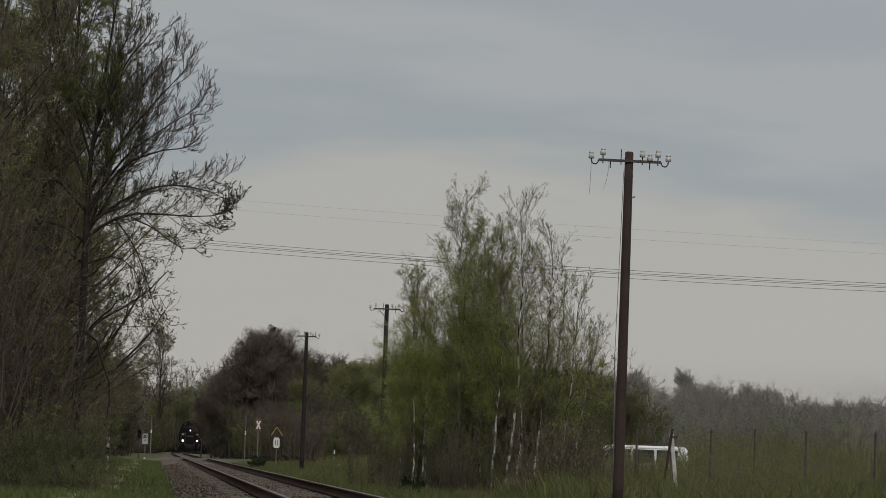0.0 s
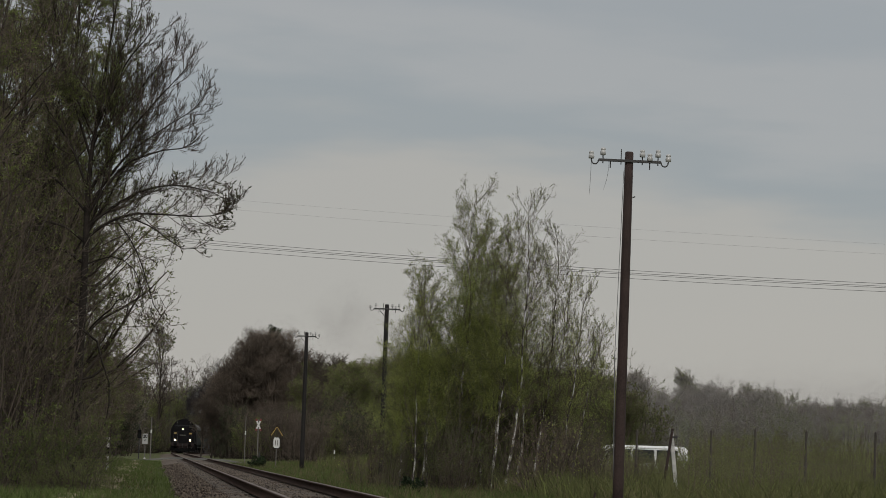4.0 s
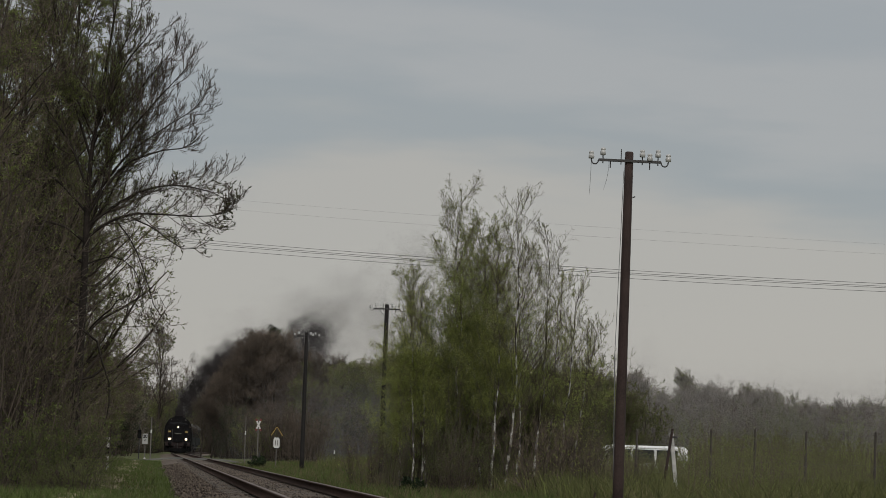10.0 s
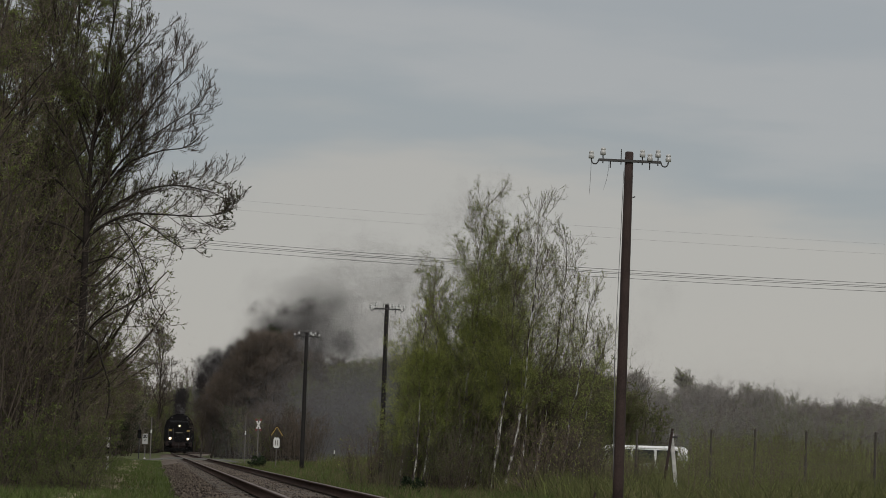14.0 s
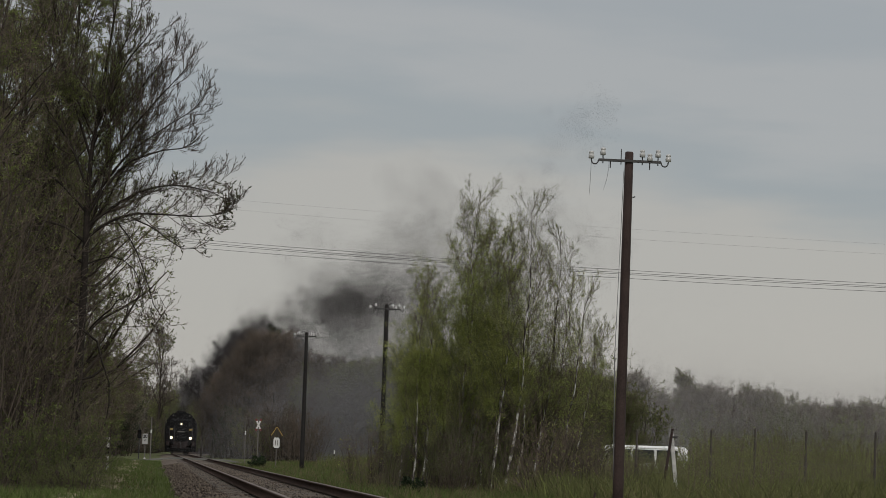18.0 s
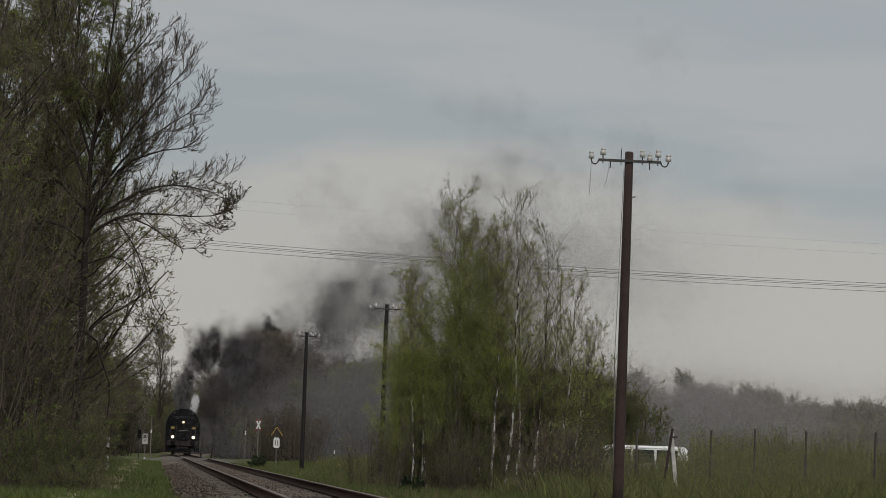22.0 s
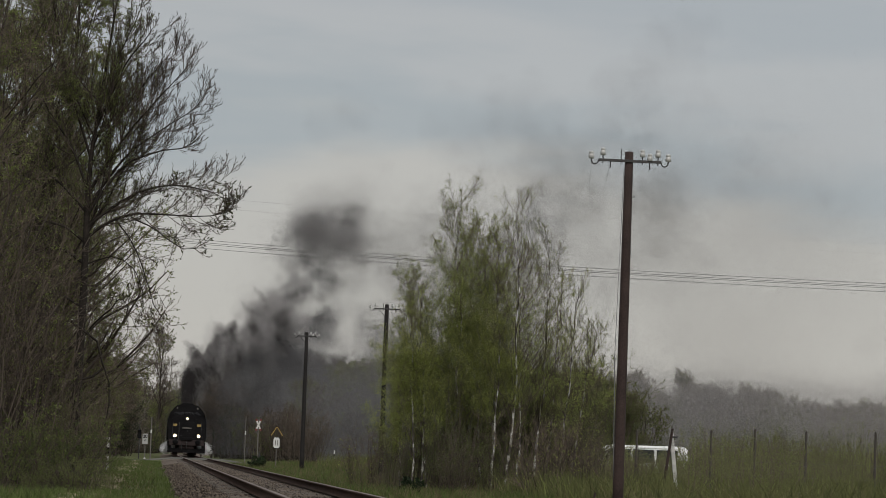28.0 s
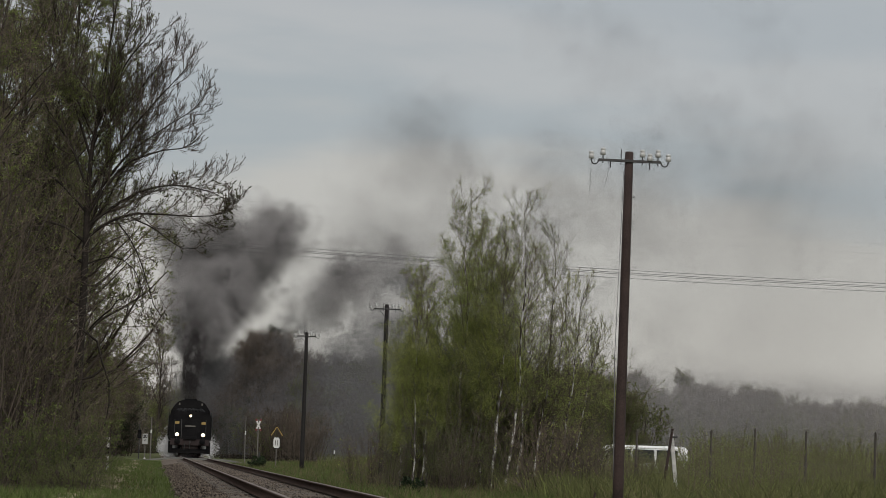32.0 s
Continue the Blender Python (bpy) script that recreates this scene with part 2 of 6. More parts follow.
def prism(bm, outline, y0, y1):
    """An outline in x, z drawn out along y."""
    a = [bm.verts.new((x, y0, z)) for x, z in outline]
    b = [bm.verts.new((x, y1, z)) for x, z in outline]
    n = len(outline)
    for i in range(n):
        bm.faces.new((a[i], a[(i + 1) % n], b[(i + 1) % n], b[i]))
    bm.faces.new(a), bm.faces.new(list(reversed(b)))
    return bm


# ---- the line and the ground ----
RAIL_Z = 0.35


def line_x(y):
    """The track's centre line: straight, then a wide bend to the east."""
    return 2.52 - 0.083 * y + (0.00036 * (y - 386) ** 2 if y > 386 else 0.0)


def line_turn(y):
    return math.degrees(math.atan(-(-0.083 + (0.00072 * (y - 386) if y > 386 else 0.0))))


def ground_z(x, y):
    u = x - line_x(y)
    z = 0.05 * math.sin(x * 0.31 + y * 0.05) + 0.04 * math.sin(y * 0.17 + x * 0.11)
    if u < -2.0:
        z += 0.10 * min(1.0, (-u - 2.0) / 1.5)
    if y > 150 and u > 3:
        z += 0.18 * min(1.0, (y - 150) / 60) * min(1.0, (u - 3) / 3)
    return z - 0.05


def make_ground():
    ys = np.concatenate([np.linspace(-60, 30, 10), np.linspace(32, 130, 99), np.linspace(133, 300, 60), np.linspace(310, 700, 30), np.geomspace(760, 4200, 12)])
    us = np.concatenate([-np.geomspace(3200, 40, 12), np.linspace(-34, 34, 86), np.geomspace(40, 3200, 12)])
    verts, w = [], len(us)
    for y in ys:
        yy = min(max(y, -60), 520)
        for u in us:
            x = line_x(yy) + u
            verts.append((x, y, ground_z(x, y) if abs(u) < 300 and y < 900 else 0.0))
    i = np.arange(len(ys) - 1)[:, None] * w + np.arange(w - 1)[None]
    faces = np.stack([i, i + 1, i + w + 1, i + w], -1).reshape(-1, 4)
    tagged(put("ground", raw_mesh("ground", verts, faces, M_GROUND)), "flat grassy field with dark soil and weeds", "ground", kind="structure")


make_ground()


def strip(name, material, profile, y0, y1, step, label, category, wob=0.0, base=None):
    """A strip along the line: (offset, height) pairs swept along it. base: heights count from the ground."""
    ys = np.arange(y0, y1 + step / 2, step)
    verts, w = [], len(profile)
    for y in ys:
        for k, (u, z) in enumerate(profile):
            d = wob * noise.noise((u * 1.3, y * 0.6, k))
            x = line_x(y) + u + d
            verts.append((x, y, z + 0.4 * d + (ground_z(x, y) if base else 0.0)))
    i = np.arange(len(ys) - 1)[:, None] * w + np.arange(w - 1)[None]
    faces = np.stack([i, i + 1, i + w + 1, i + w], -1).reshape(-1, 4)
    return tagged(put(name, raw_mesh(name, verts, faces, material)), label, category, kind="structure")


strip("ballast_bed", M_BALLAST, [(-2.35, -0.14), (-1.95, 0.02), (-1.5, 0.13), (-0.75, 0.15), (0, 0.15), (0.75, 0.15), (1.5, 0.14), (2.1, 0.02), (2.7, -0.12)],
      -20, 560, 0.8, "grey-brown ballast bed of broken stone", "ballast", 0.10)
strip("footpath", M_PATH, [(-4.05, 0.025), (-3.8, 0.035), (-3.5, 0.035), (-3.3, 0.025)], -20, 205, 0.8, "narrow trodden earth path beside the track", "path", 0.25, True)

track = empty("railway_track", 0, 0, 0)
tagged(track, "single railway track with rusty rails on sleepers", "railway track", kind="structure")


def rail(side):
    prof = [(-0.07, -0.16), (-0.07, -0.148), (-0.012, -0.13), (-0.012, -0.045), (-0.034, -0.035), (-0.034, -0.006),
            (0.034, -0.006), (0.034, -0.035), (0.012, -0.045), (0.012, -0.13), (0.07, -0.148), (0.07, -0.16)]
    ys = np.concatenate([np.arange(-20, 380, 10.0), np.arange(380, 570, 4.0)])
    verts = [(line_x(y) + side * 0.7525 + u, y, RAIL_Z + z) for y in ys for u, z in prof]
    w = len(prof)
    i = np.arange(len(ys) - 1)[:, None] * w + np.arange(w)[None]
    j = np.arange(len(ys) - 1)[:, None] * w + (np.arange(w)[None] + 1) % w
    faces = np.stack([i, j, j + w, i + w], -1).reshape(-1, 4)
    r = put("rail", raw_mesh("rail", verts, faces, M_RAIL), track)
    verts = [(line_x(y) + side * 0.7525 + u, y, RAIL_Z + z) for y in ys for u, z in ((-0.034, -0.006), (-0.026, 0.0), (0.026, 0.0), (0.034, -0.006))]
    i = np.arange(len(ys) - 1)[:, None] * 4 + np.arange(3)[None]
    faces = np.stack([i, i + 1, i + 5, i + 4], -1).reshape(-1, 4)
    put("railhead", raw_mesh("railhead", verts, faces, M_RAILTOP), r, None, "bright worn running surface of the rail")


rail(-1)
rail(1)


# ---- plants ----
UP = np.array((0.0, 0.0, 1.0))


def unit(v):
    return v / np.maximum(np.linalg.norm(v, axis=-1, keepdims=True), 1e-9)


def sprout(rng, P, R, count, t0, length, angle, up, ratio, k=5, wobble=0.12, taper=0.55, side=None, tip=0.25, rmin=0.003):
    """Branches that leave the polylines P (radii R): count on each, from the share t0 of its length on."""
    n, kp = P.shape[:2]
    idx = np.repeat(np.arange(n), count)
    t = t0 + (1 - t0) * rng.random(len(idx)) ** 0.9
    s = t * (kp - 1)
    a = np.minimum(s.astype(int), kp - 2)
    w = (s - a)[:, None]
    pos = P[idx, a] * (1 - w) + P[idx, a + 1] * w
    tan = unit(P[idx, a + 1] - P[idx, a])
    rad = R[idx, a] * (1 - w[:, 0]) + R[idx, a + 1] * w[:, 0]
    plen = np.linalg.norm(np.diff(P, axis=1), axis=2).sum(1)[idx]
    perp = unit(np.cross(tan, rng.normal(size=tan.shape)))
    ang = np.radians(rng.normal(angle, angle * 0.25, len(idx)))[:, None]
    d = np.cos(ang) * tan + np.sin(ang) * perp
    if side is not None:
        d = d + np.asarray(side)
    L = plen * length * (1 - taper * t) * rng.uniform(0.6, 1.25, len(idx))
    step = (L / (k - 1))[:, None]
    Q = np.empty((len(idx), k, 3))
    Q[:, 0] = pos
    for i in range(1, k):
        d = unit(d + UP * up / (k - 1) + rng.normal(size=d.shape) * wobble)
        Q[:, i] = Q[:, i - 1] + d * step
    r0 = np.maximum(rad * ratio, rmin)
    RR = np.maximum(r0[:, None] * np.linspace(1, tip, k)[None], rmin * 0.8)
    return Q, RR


def tubes(P, R, sides=3):
    """Vertices and faces of tapered tubes along polylines."""
    n, k = P.shape[:2]
    tan = np.empty_like(P)
    tan[:, 1:-1] = P[:, 2:] - P[:, :-2]
    tan[:, 0], tan[:, -1] = P[:, 1] - P[:, 0], P[:, -1] - P[:, -2]
    tan = unit(tan)
    ref = np.where(np.abs(tan[..., 2:3]) > 0.9, np.array((1.0, 0, 0)), UP)
    a = unit(np.cross(tan, ref))
    b = np.cross(tan, a)
    ph = np.arange(sides) * 2 * math.pi / sides
    V = P[:, :, None] + R[:, :, None, None] * (np.cos(ph)[:, None] * a[:, :, None] + np.sin(ph)[:, None] * b[:, :, None])
    base = (np.arange(n)[:, None, None] * k + np.arange(k - 1)[None, :, None]) * sides
    i = np.arange(sides)
    j = (i + 1) % sides
    F = np.stack([base + i, base + j, base + j + sides, base + i + sides], -1).reshape(-1, 4)
    return V.reshape(-1, 3), F


def merge(sets):
    vs, fs, n = [], [], 0
    for v, f in sets:
        vs.append(v), fs.append(f + n)
        n += len(v)
    return np.concatenate(vs), np.concatenate(fs)


def leaves(rng, P, per, size, width=0.5, droop=0.3, t0=0.2, loose=0.0):
    """Small leaf blades along polylines, folded by chance to every side."""
    n, k = P.shape[:2]
    count = int(n * per)
    idx = rng.integers(0, n, count)
    s = (t0 + (1 - t0) * rng.random(count)) * (k - 1)
    a = np.minimum(s.astype(int), k - 2)
    w = (s - a)[:, None]
    pos = P[idx, a] * (1 - w) + P[idx, a + 1] * w + rng.normal(size=(count, 3)) * loose
    ax = unit(unit(P[idx, a + 1] - P[idx, a]) * 0.4 + rng.normal(size=(count, 3)) * 0.7 - UP * droop)
    sd = unit(np.cross(ax, rng.normal(size=ax.shape)))
    L = size * rng.uniform(0.6, 1.4, count)[:, None]
    V = np.stack([pos, pos + ax * L * 0.5 + sd * L * width * 0.5, pos + ax * L, pos + ax * L * 0.5 - sd * L * width * 0.5], 1)
    return V.reshape(-1, 3), np.arange(count * 4).reshape(-1, 4)


def stem(rng, base, top, k=9, wobble=0.02, r0=0.12, r1=0.015):
    base, top = np.asarray(base, float), np.asarray(top, float)
    L = np.linalg.norm(top - base)
    t = np.linspace(0, 1, k)[:, None]
    off = np.cumsum(rng.normal(size=(k, 3)) * wobble * L / math.sqrt(k), axis=0) * np.array((1, 1, 0.2))
    off -= t * off[-1]
    return (base + (top - base) * t + off)[None], (r0 + (r1 - r0) * t[:, 0] ** 0.8)[None]


def plant(name, x, y, parts, label, category, group="", z=None):
    """parts: (name, vertices, faces, material); the plant's foot is its origin."""
    ob = empty(name, x, y, ground_z(x, y) - 0.03 if z is None else z)
    for nm, (v, f), m in parts:
        p = put(nm, raw_mesh(nm, v, f, m), ob)
        if nm not in ("trunk", "limb"):
            p["kind"] = "stuff"
    return tagged(ob, label, category, group)


def birch(seed, x, y, lean_x, height, full=1.0, leafy=1.0):
    rng = np.random.default_rng(seed)
    T, TR = stem(rng, (0, 0, 0), (lean_x, rng.normal(0, 0.2), height), 11, 0.030, 0.0052 * height + 0.010, 0.005)
    n1 = int(22 + height * 5.5)
    A, AR = sprout(rng, T, TR, n1, 0.16, 0.36 * full, 42, 0.55, 0.34, 7, 0.05, 0.74, rmin=0.005)
    B, BR = sprout(rng, A, AR, 9 if leafy > 0.6 else 7, 0.14, 0.42, 38, 0.40, 0.5, 5, 0.08, 0.4, rmin=0.0032)
    C, CR = sprout(rng, B, BR, 7 if leafy > 0.6 else 5, 0.05, 0.52, 44, 0.15, 0.6, 4, 0.11, 0.4, rmin=0.0022)
    E, ER = sprout(rng, T, TR, 22, 0.74, 0.09, 32, 0.5, 0.6, 4, 0.1, 0.5, rmin=0.0032)
    tw = np.concatenate([C, E])
    keep = tw[tw[:, -1, 2] < height * (0.92 - 0.30 * rng.random(len(tw)))]
    lv = merge([leaves(rng, keep, 13.0 * leafy, 0.025, 0.8, 0.4, 0.05, 0.06), leaves(rng, tw, 2.0 * leafy + 2.0, 0.019, 0.75, 0.2, 0.1, 0.008)])
    return plant("birch_tree", x, y, [("trunk", tubes(T, TR, 8), M_BIRCH), ("branchwork", merge([tubes(A, AR, 4), tubes(B, BR, 3)]), M_BIRCHTWIG),
                                      ("twig_mass", merge([tubes(C, CR), tubes(E, ER)]), M_BIRCHTWIG), ("foliage", lv, M_LEAFBIRCH)],
                 "slender white-barked birch with young leaves in the wind", "birch", "birches beside the track")


birches = []
BIRCH_ROWS = [(0.44, 0.33, 9.5, 100.0, 1.1), (1.23, 0.2, 8.8, 101.5, 1.1), (2.08, 0.3, 9.25, 99.0, 0.25), (2.87, 0.46, 8.4, 100.5, 0.2), (-0.24, -0.37, 7.3, 100.8, 1.0),
              (3.63, 0.6, 6.7, 98.5, 0.25), (4.05, 0.74, 5.5, 100.2, 0.5), (-0.72, 0.05, 5.6, 99.4, 0.9), (-1.05, 0.1, 3.4, 101.0, 0.7), (0.75, 0.1, 7.4, 102.2, 1.2),
              (1.6, 0.25, 7.0, 98.6, 1.0), (0.86, 0.3, 8.5, 101.0, 0.9), (1.66, 0.3, 8.4, 100.2, 0.7), (2.5, 0.4, 7.8, 99.6, 0.3), (3.3, 0.5, 6.9, 101.2, 0.3), (-0.5, 0.15, 6.3, 100.4, 0.9)]
for k, (bx, lean, h, by, leafy) in enumerate(BIRCH_ROWS):
    h *= 0.92
    birches.append(birch(20 + k, bx, by, lean, h, 1.0 if h > 6 else 1.2, leafy))


def broad_tree(name, seed, x, y, height, r0, lean=(0, 0), n=(16, 8, 7, 5), up=0.25, angle=46, leaf=None, per=2.0, leaf_size=0.06, twig=None,
               label="", category="tree", group="", first=0.2, reach=0.48):
    """A tree with limbs, boughs, twigs and a thin crown."""
    rng = np.random.default_rng(seed)
    T, TR = stem(rng, (0, 0, 0), (lean[0], lean[1], height), 11, 0.03, r0, r0 * 0.12)
    A, AR = sprout(rng, T, TR, n[0], first, reach, angle, up, 0.5, 7, 0.11, 0.6, rmin=0.012)
    B, BR = sprout(rng, A, AR, n[1], 0.18, 0.44, 40, up * 0.8, 0.55, 6, 0.14, 0.45, rmin=0.008)
    C, CR = sprout(rng, B, BR, n[2], 0.12, 0.46, 38, up * 0.5, 0.6, 5, 0.16, 0.4, rmin=0.0055)
    parts = [("trunk", tubes(T, TR, 9), M_BARK), ("bough_work", tubes(A, AR, 5), M_BARK), ("branchwork", merge([tubes(B, BR, 3), tubes(C, CR, 3)]), twig or M_TWIG)]
    last = C
    if n[3]:
        D, DR = sprout(rng, C, CR, n[3], 0.1, 0.55, 38, 0.05, 0.7, 4, 0.2, 0.3, rmin=0.004)
        parts.append(("twig_mass", tubes(D, DR), twig or M_TWIG))
        last = D
    if leaf is not None and per:
        parts.append(("foliage", leaves(rng, last, per, leaf_size, 0.55), leaf))
    return plant(name, x, y, parts, label, category, group)


def course(points, k=9):
    """A smooth polyline of k points through a few (x, y, z) guides."""
    g = np.asarray(points, float)
    d = np.concatenate([[0], np.cumsum(np.linalg.norm(np.diff(g, axis=0), axis=1))])
    fine = np.stack([np.interp(np.linspace(0, d[-1], 40), d, g[:, i]) for i in range(3)], 1)
    for _ in range(5):
        fine[1:-1] = (fine[:-2] + 2 * fine[1:-1] + fine[2:]) / 4
    return fine[np.round(np.linspace(0, 39, k)).astype(int)]


def willow(x, y):
    """The great half-bare willow: one leaning stem, long limbs that arch out over the track and some that hang."""
    rng = np.random.default_rng(1)
    T = course([(0.2, 0, 0), (0.25, 0, 2.6), (0.29, 0, 4.3), (0.27, 0, 6.1), (0.35, 0, 7.0), (0.5, 0, 8.0), (0.60, 0, 8.9), (0.72, 0, 9.9)], 13)[None]
    TR = np.linspace(0.115, 0.012, 13)[None]
    limbs, radii = [], []

    def limb(r, dy, *pts):
        pts = [(p[0] if p[0] < 0.4 else 0.4 + 0.92 * (p[0] - 0.4), dy * k / (len(pts) - 1), p[1]) for k, p in enumerate(pts)]
        limbs.append(course(pts) + np.cumsum(rng.normal(0, 0.018, (9, 3)), 0))
        radii.append(np.linspace(1, 0.12, 9) ** 1.3 * r * 0.60 + 0.005)

    limb(0.055, -0.6, (0.26, 4.95), (0.8, 5.31), (1.35, 5.45), (2.2, 5.44), (2.9, 5.40), (3.4, 5.5))
    limb(0.055, 0.5, (0.27, 5.18), (0.84, 5.68), (1.46, 6.0), (2.15, 6.12), (2.8, 6.0), (3.2, 5.85))
    limb(0.055, -0.3, (0.27, 5.4), (0.71, 6.08), (1.14, 6.55), (1.74, 6.76), (2.3, 6.85), (2.6, 7.0))
    limb(0.055, 0.6, (0.28, 5.6), (0.8, 6.4), (1.2, 6.9), (1.75, 7.3), (2.2, 7.55), (2.5, 7.8))
    limb(0.050, -0.7, (0.28, 5.9), (0.75, 6.6), (1.2, 7.3), (1.6, 7.75), (2.0, 8.1), (2.25, 8.35))
    limb(0.050, 0.3, (0.31, 6.35), (0.72, 7.2), (1.1, 7.85), (1.5, 8.35), (1.8, 8.65), (2.0, 8.8))
    limb(0.045, -0.4, (0.35, 7.02), (0.7, 7.8), (1.05, 8.4), (1.35, 8.85), (1.55, 9.15))
    limb(0.040, 0.4, (0.42, 7.58), (0.68, 8.3), (0.92, 8.9), (1.1, 9.4), (1.2, 9.8))
    limb(0.040, 0.9, (0.27, 5.0), (0.7, 5.75), (1.0, 6.4), (1.3, 7.2), (1.5, 7.9))
    limb(0.022, -0.9, (1.24, 5.42), (1.69, 5.26), (2.12, 4.97), (2.49, 4.79), (2.9, 4.86))
    limb(0.015, -0.8, (0.97, 5.31), (1.32, 4.83), (1.55, 4.3), (1.85, 3.64), (2.14, 3.43))
    limb(0.020, -0.8, (0.42, 3.2), (0.58, 3.35), (0.86, 3.55), (1.06, 3.8), (1.28, 3.67), (1.36, 3.2))
    limb(0.017, 0.5, (0.28, 4.45), (0.83, 4.64), (1.28, 4.49), (1.55, 3.94), (1.49, 3.5))
    right = len(limbs)
    limb(0.050, -0.5, (0.26, 4.9), (-0.2, 5.22), (-0.75, 5.25), (-1.4, 4.9))
    limb(0.050, -0.7, (0.28, 4.45), (-0.29, 4.77), (-0.84, 4.63), (-1.4, 4.0))
    limb(0.050, 0.4, (0.27, 5.9), (-0.16, 6.89), (-0.63, 7.54), (-1.11, 8.4))
    limb(0.045, -0.4, (0.3, 6.46), (-0.02, 7.57), (-0.34, 8.45), (-0.55, 9.6))
    limb(0.040, 0.5, (0.3, 5.4), (-0.4, 6.1), (-0.9, 6.5), (-1.5, 6.7))
    limb(0.036, -0.6, (0.27, 3.6), (-0.3, 3.9), (-0.9, 3.7), (-1.3, 3.0))
    A, AR = np.stack(limbs), np.stack(radii)
    S, SR = sprout(rng, T, TR, 9, 0.40, 0.24, 36, 0.4, 0.4, 9, 0.06, 0.4, rmin=0.009)
    thin = np.zeros(len(A), bool)
    thin[right - 4:right] = True
    F, FR = np.concatenate([A[~thin], S]), np.concatenate([AR[~thin], SR])
    B, BR = sprout(rng, F, FR, 26, 0.12, 0.38, 42, 0.85, 0.5, 7, 0.07, 0.45, rmin=0.0062)
    C, CR = sprout(rng, B, BR, 9, 0.12, 0.48, 32, 0.5, 0.6, 5, 0.085, 0.45, rmin=0.0046)
    D, DR = sprout(rng, C, CR, 4, 0.08, 0.50, 32, 0.3, 0.7, 3, 0.12, 0.35, rmin=0.0038)
    G, GR = sprout(rng, A[thin], AR[thin], 9, 0.2, 0.34, 40, 0.1, 0.5, 7, 0.12, 0.5, rmin=0.0062)
    H, HR = sprout(rng, G, GR, 4, 0.2, 0.45, 36, 0.2, 0.6, 3, 0.12, 0.45, rmin=0.0046)
    hang = np.array([[(0.1, -0.3, 3.3), (0.40, -0.4, 3.1), (0.63, -0.4, 2.93), (0.74, -0.45, 2.55), (0.9, -0.4, 2.12), (0.91, -0.4, 1.7), (0.84, -0.4, 1.25)],
                     [(0.76, -0.45, 2.4), (0.6, -0.5, 2.25), (0.4, -0.5, 2.18), (0.1, -0.5, 2.2), (-0.2, -0.5, 2.25), (-0.5, -0.5, 2.3), (-0.8, -0.5, 2.2)]])
    parts = [("trunk", tubes(T, TR, 10), M_BARKBACKLIT)]
    parts += [("limb", tubes(A[i:i + 1], AR[i:i + 1], 6), M_BARKBACKLIT) for i in range(len(limbs))]
    parts += [("limb", tubes(hang[i:i + 1], np.linspace(0.030, 0.011, 7)[None], 6), M_BARKBACKLIT) for i in range(2)]
    parts += [("bough_work", tubes(S, SR, 5), M_BARKBACKLIT), ("branchwork", merge([tubes(B, BR), tubes(C, CR), tubes(G, GR), tubes(H, HR)]), M_TWIGDARK), ("twig_mass", tubes(D, DR), M_TWIGDARK)]
    tips = D[:, -1]
    leafy = D[(tips[:, 0] < 1.3 + rng.normal(0, 0.25, len(D)))]
    parts.append(("foliage", leaves(rng, leafy, 2.0, 0.030, 0.6, 0.3, 0.1, 0.03), M_LEAFWEED))
    low = D[(tips[:, 0] > 1.5) & (tips[:, 2] < 6.35)]
    parts.append(("catkin_mass", merge([leaves(rng, low, 0.5, 0.078, 0.34, 0.0, 0.6), leaves(rng, H, 2.0, 0.078, 0.34, 0.0, 0.6)]), M_CATKIN))
    return plant("willow_tree", x, y, parts, "tall half-bare willow with dark catkins leaning over the track", "tree", "trees beside the line")


# the wall of trees beside the line, the great willow at its end first
willow(-7.3, 66.0)
LEFT_KINDS = [broad_tree("roadside_tree", 40 + k, x, y, h, 0.12, (0.3, 0.2), (32, 9, 7, 3), 0.35, 38, lf, per * 2.4, 0.036, tw,
                         "dense twiggy tree with sparse spring leaves" if lf is not M_LEAFBROWN else "dense brown tree with a few dry leaves",
                         group="trees beside the line", first=0.06, reach=0.36)
              for k, (x, y, h, lf, per, tw) in enumerate([(-8.5, 62.5, 10.4, M_LEAF, 0.9, M_TWIG), (-8.1, 70.0, 11.0, M_LEAFWEED, 2.2, M_TWIG),
                                                          (-9.2, 66.0, 10.8, M_LEAFWEED, 1.3, M_TWIG), (-8.9, 78.0, 9.5, M_LEAF, 3.2, M_TWIG)])]
LEFT_ROWS = [(-9.4, 74.0, 2, 1.0), (-10.0, 82.0, 0, 1.0), (-9.7, 86.0, 3, 0.95), (-10.3, 92.0, 1, 0.9), (-11.9, 97.0, 2, 0.9), (-12.2, 104.0, 3, 1.0), (-13.4, 112.0, 1, 0.9),
             (-14.3, 121.0, 0, 0.9), (-15.2, 130.0, 3, 1.0), (-9.0, 58.5, 1, 0.95), (-8.9, 72.0, 1, 0.9), (-8.3, 72.5, 1, 0.95), (-8.2, 68.6, 0, 0.95)]
for x, y, k, sc in LEFT_ROWS:
    ob = copy_thing(LEFT_KINDS[k], pose(x, y, ground_z(x, y) - 0.03, 0, 0, 70 * k + y * 37 % 360))
    ob.scale = (sc, sc, sc)


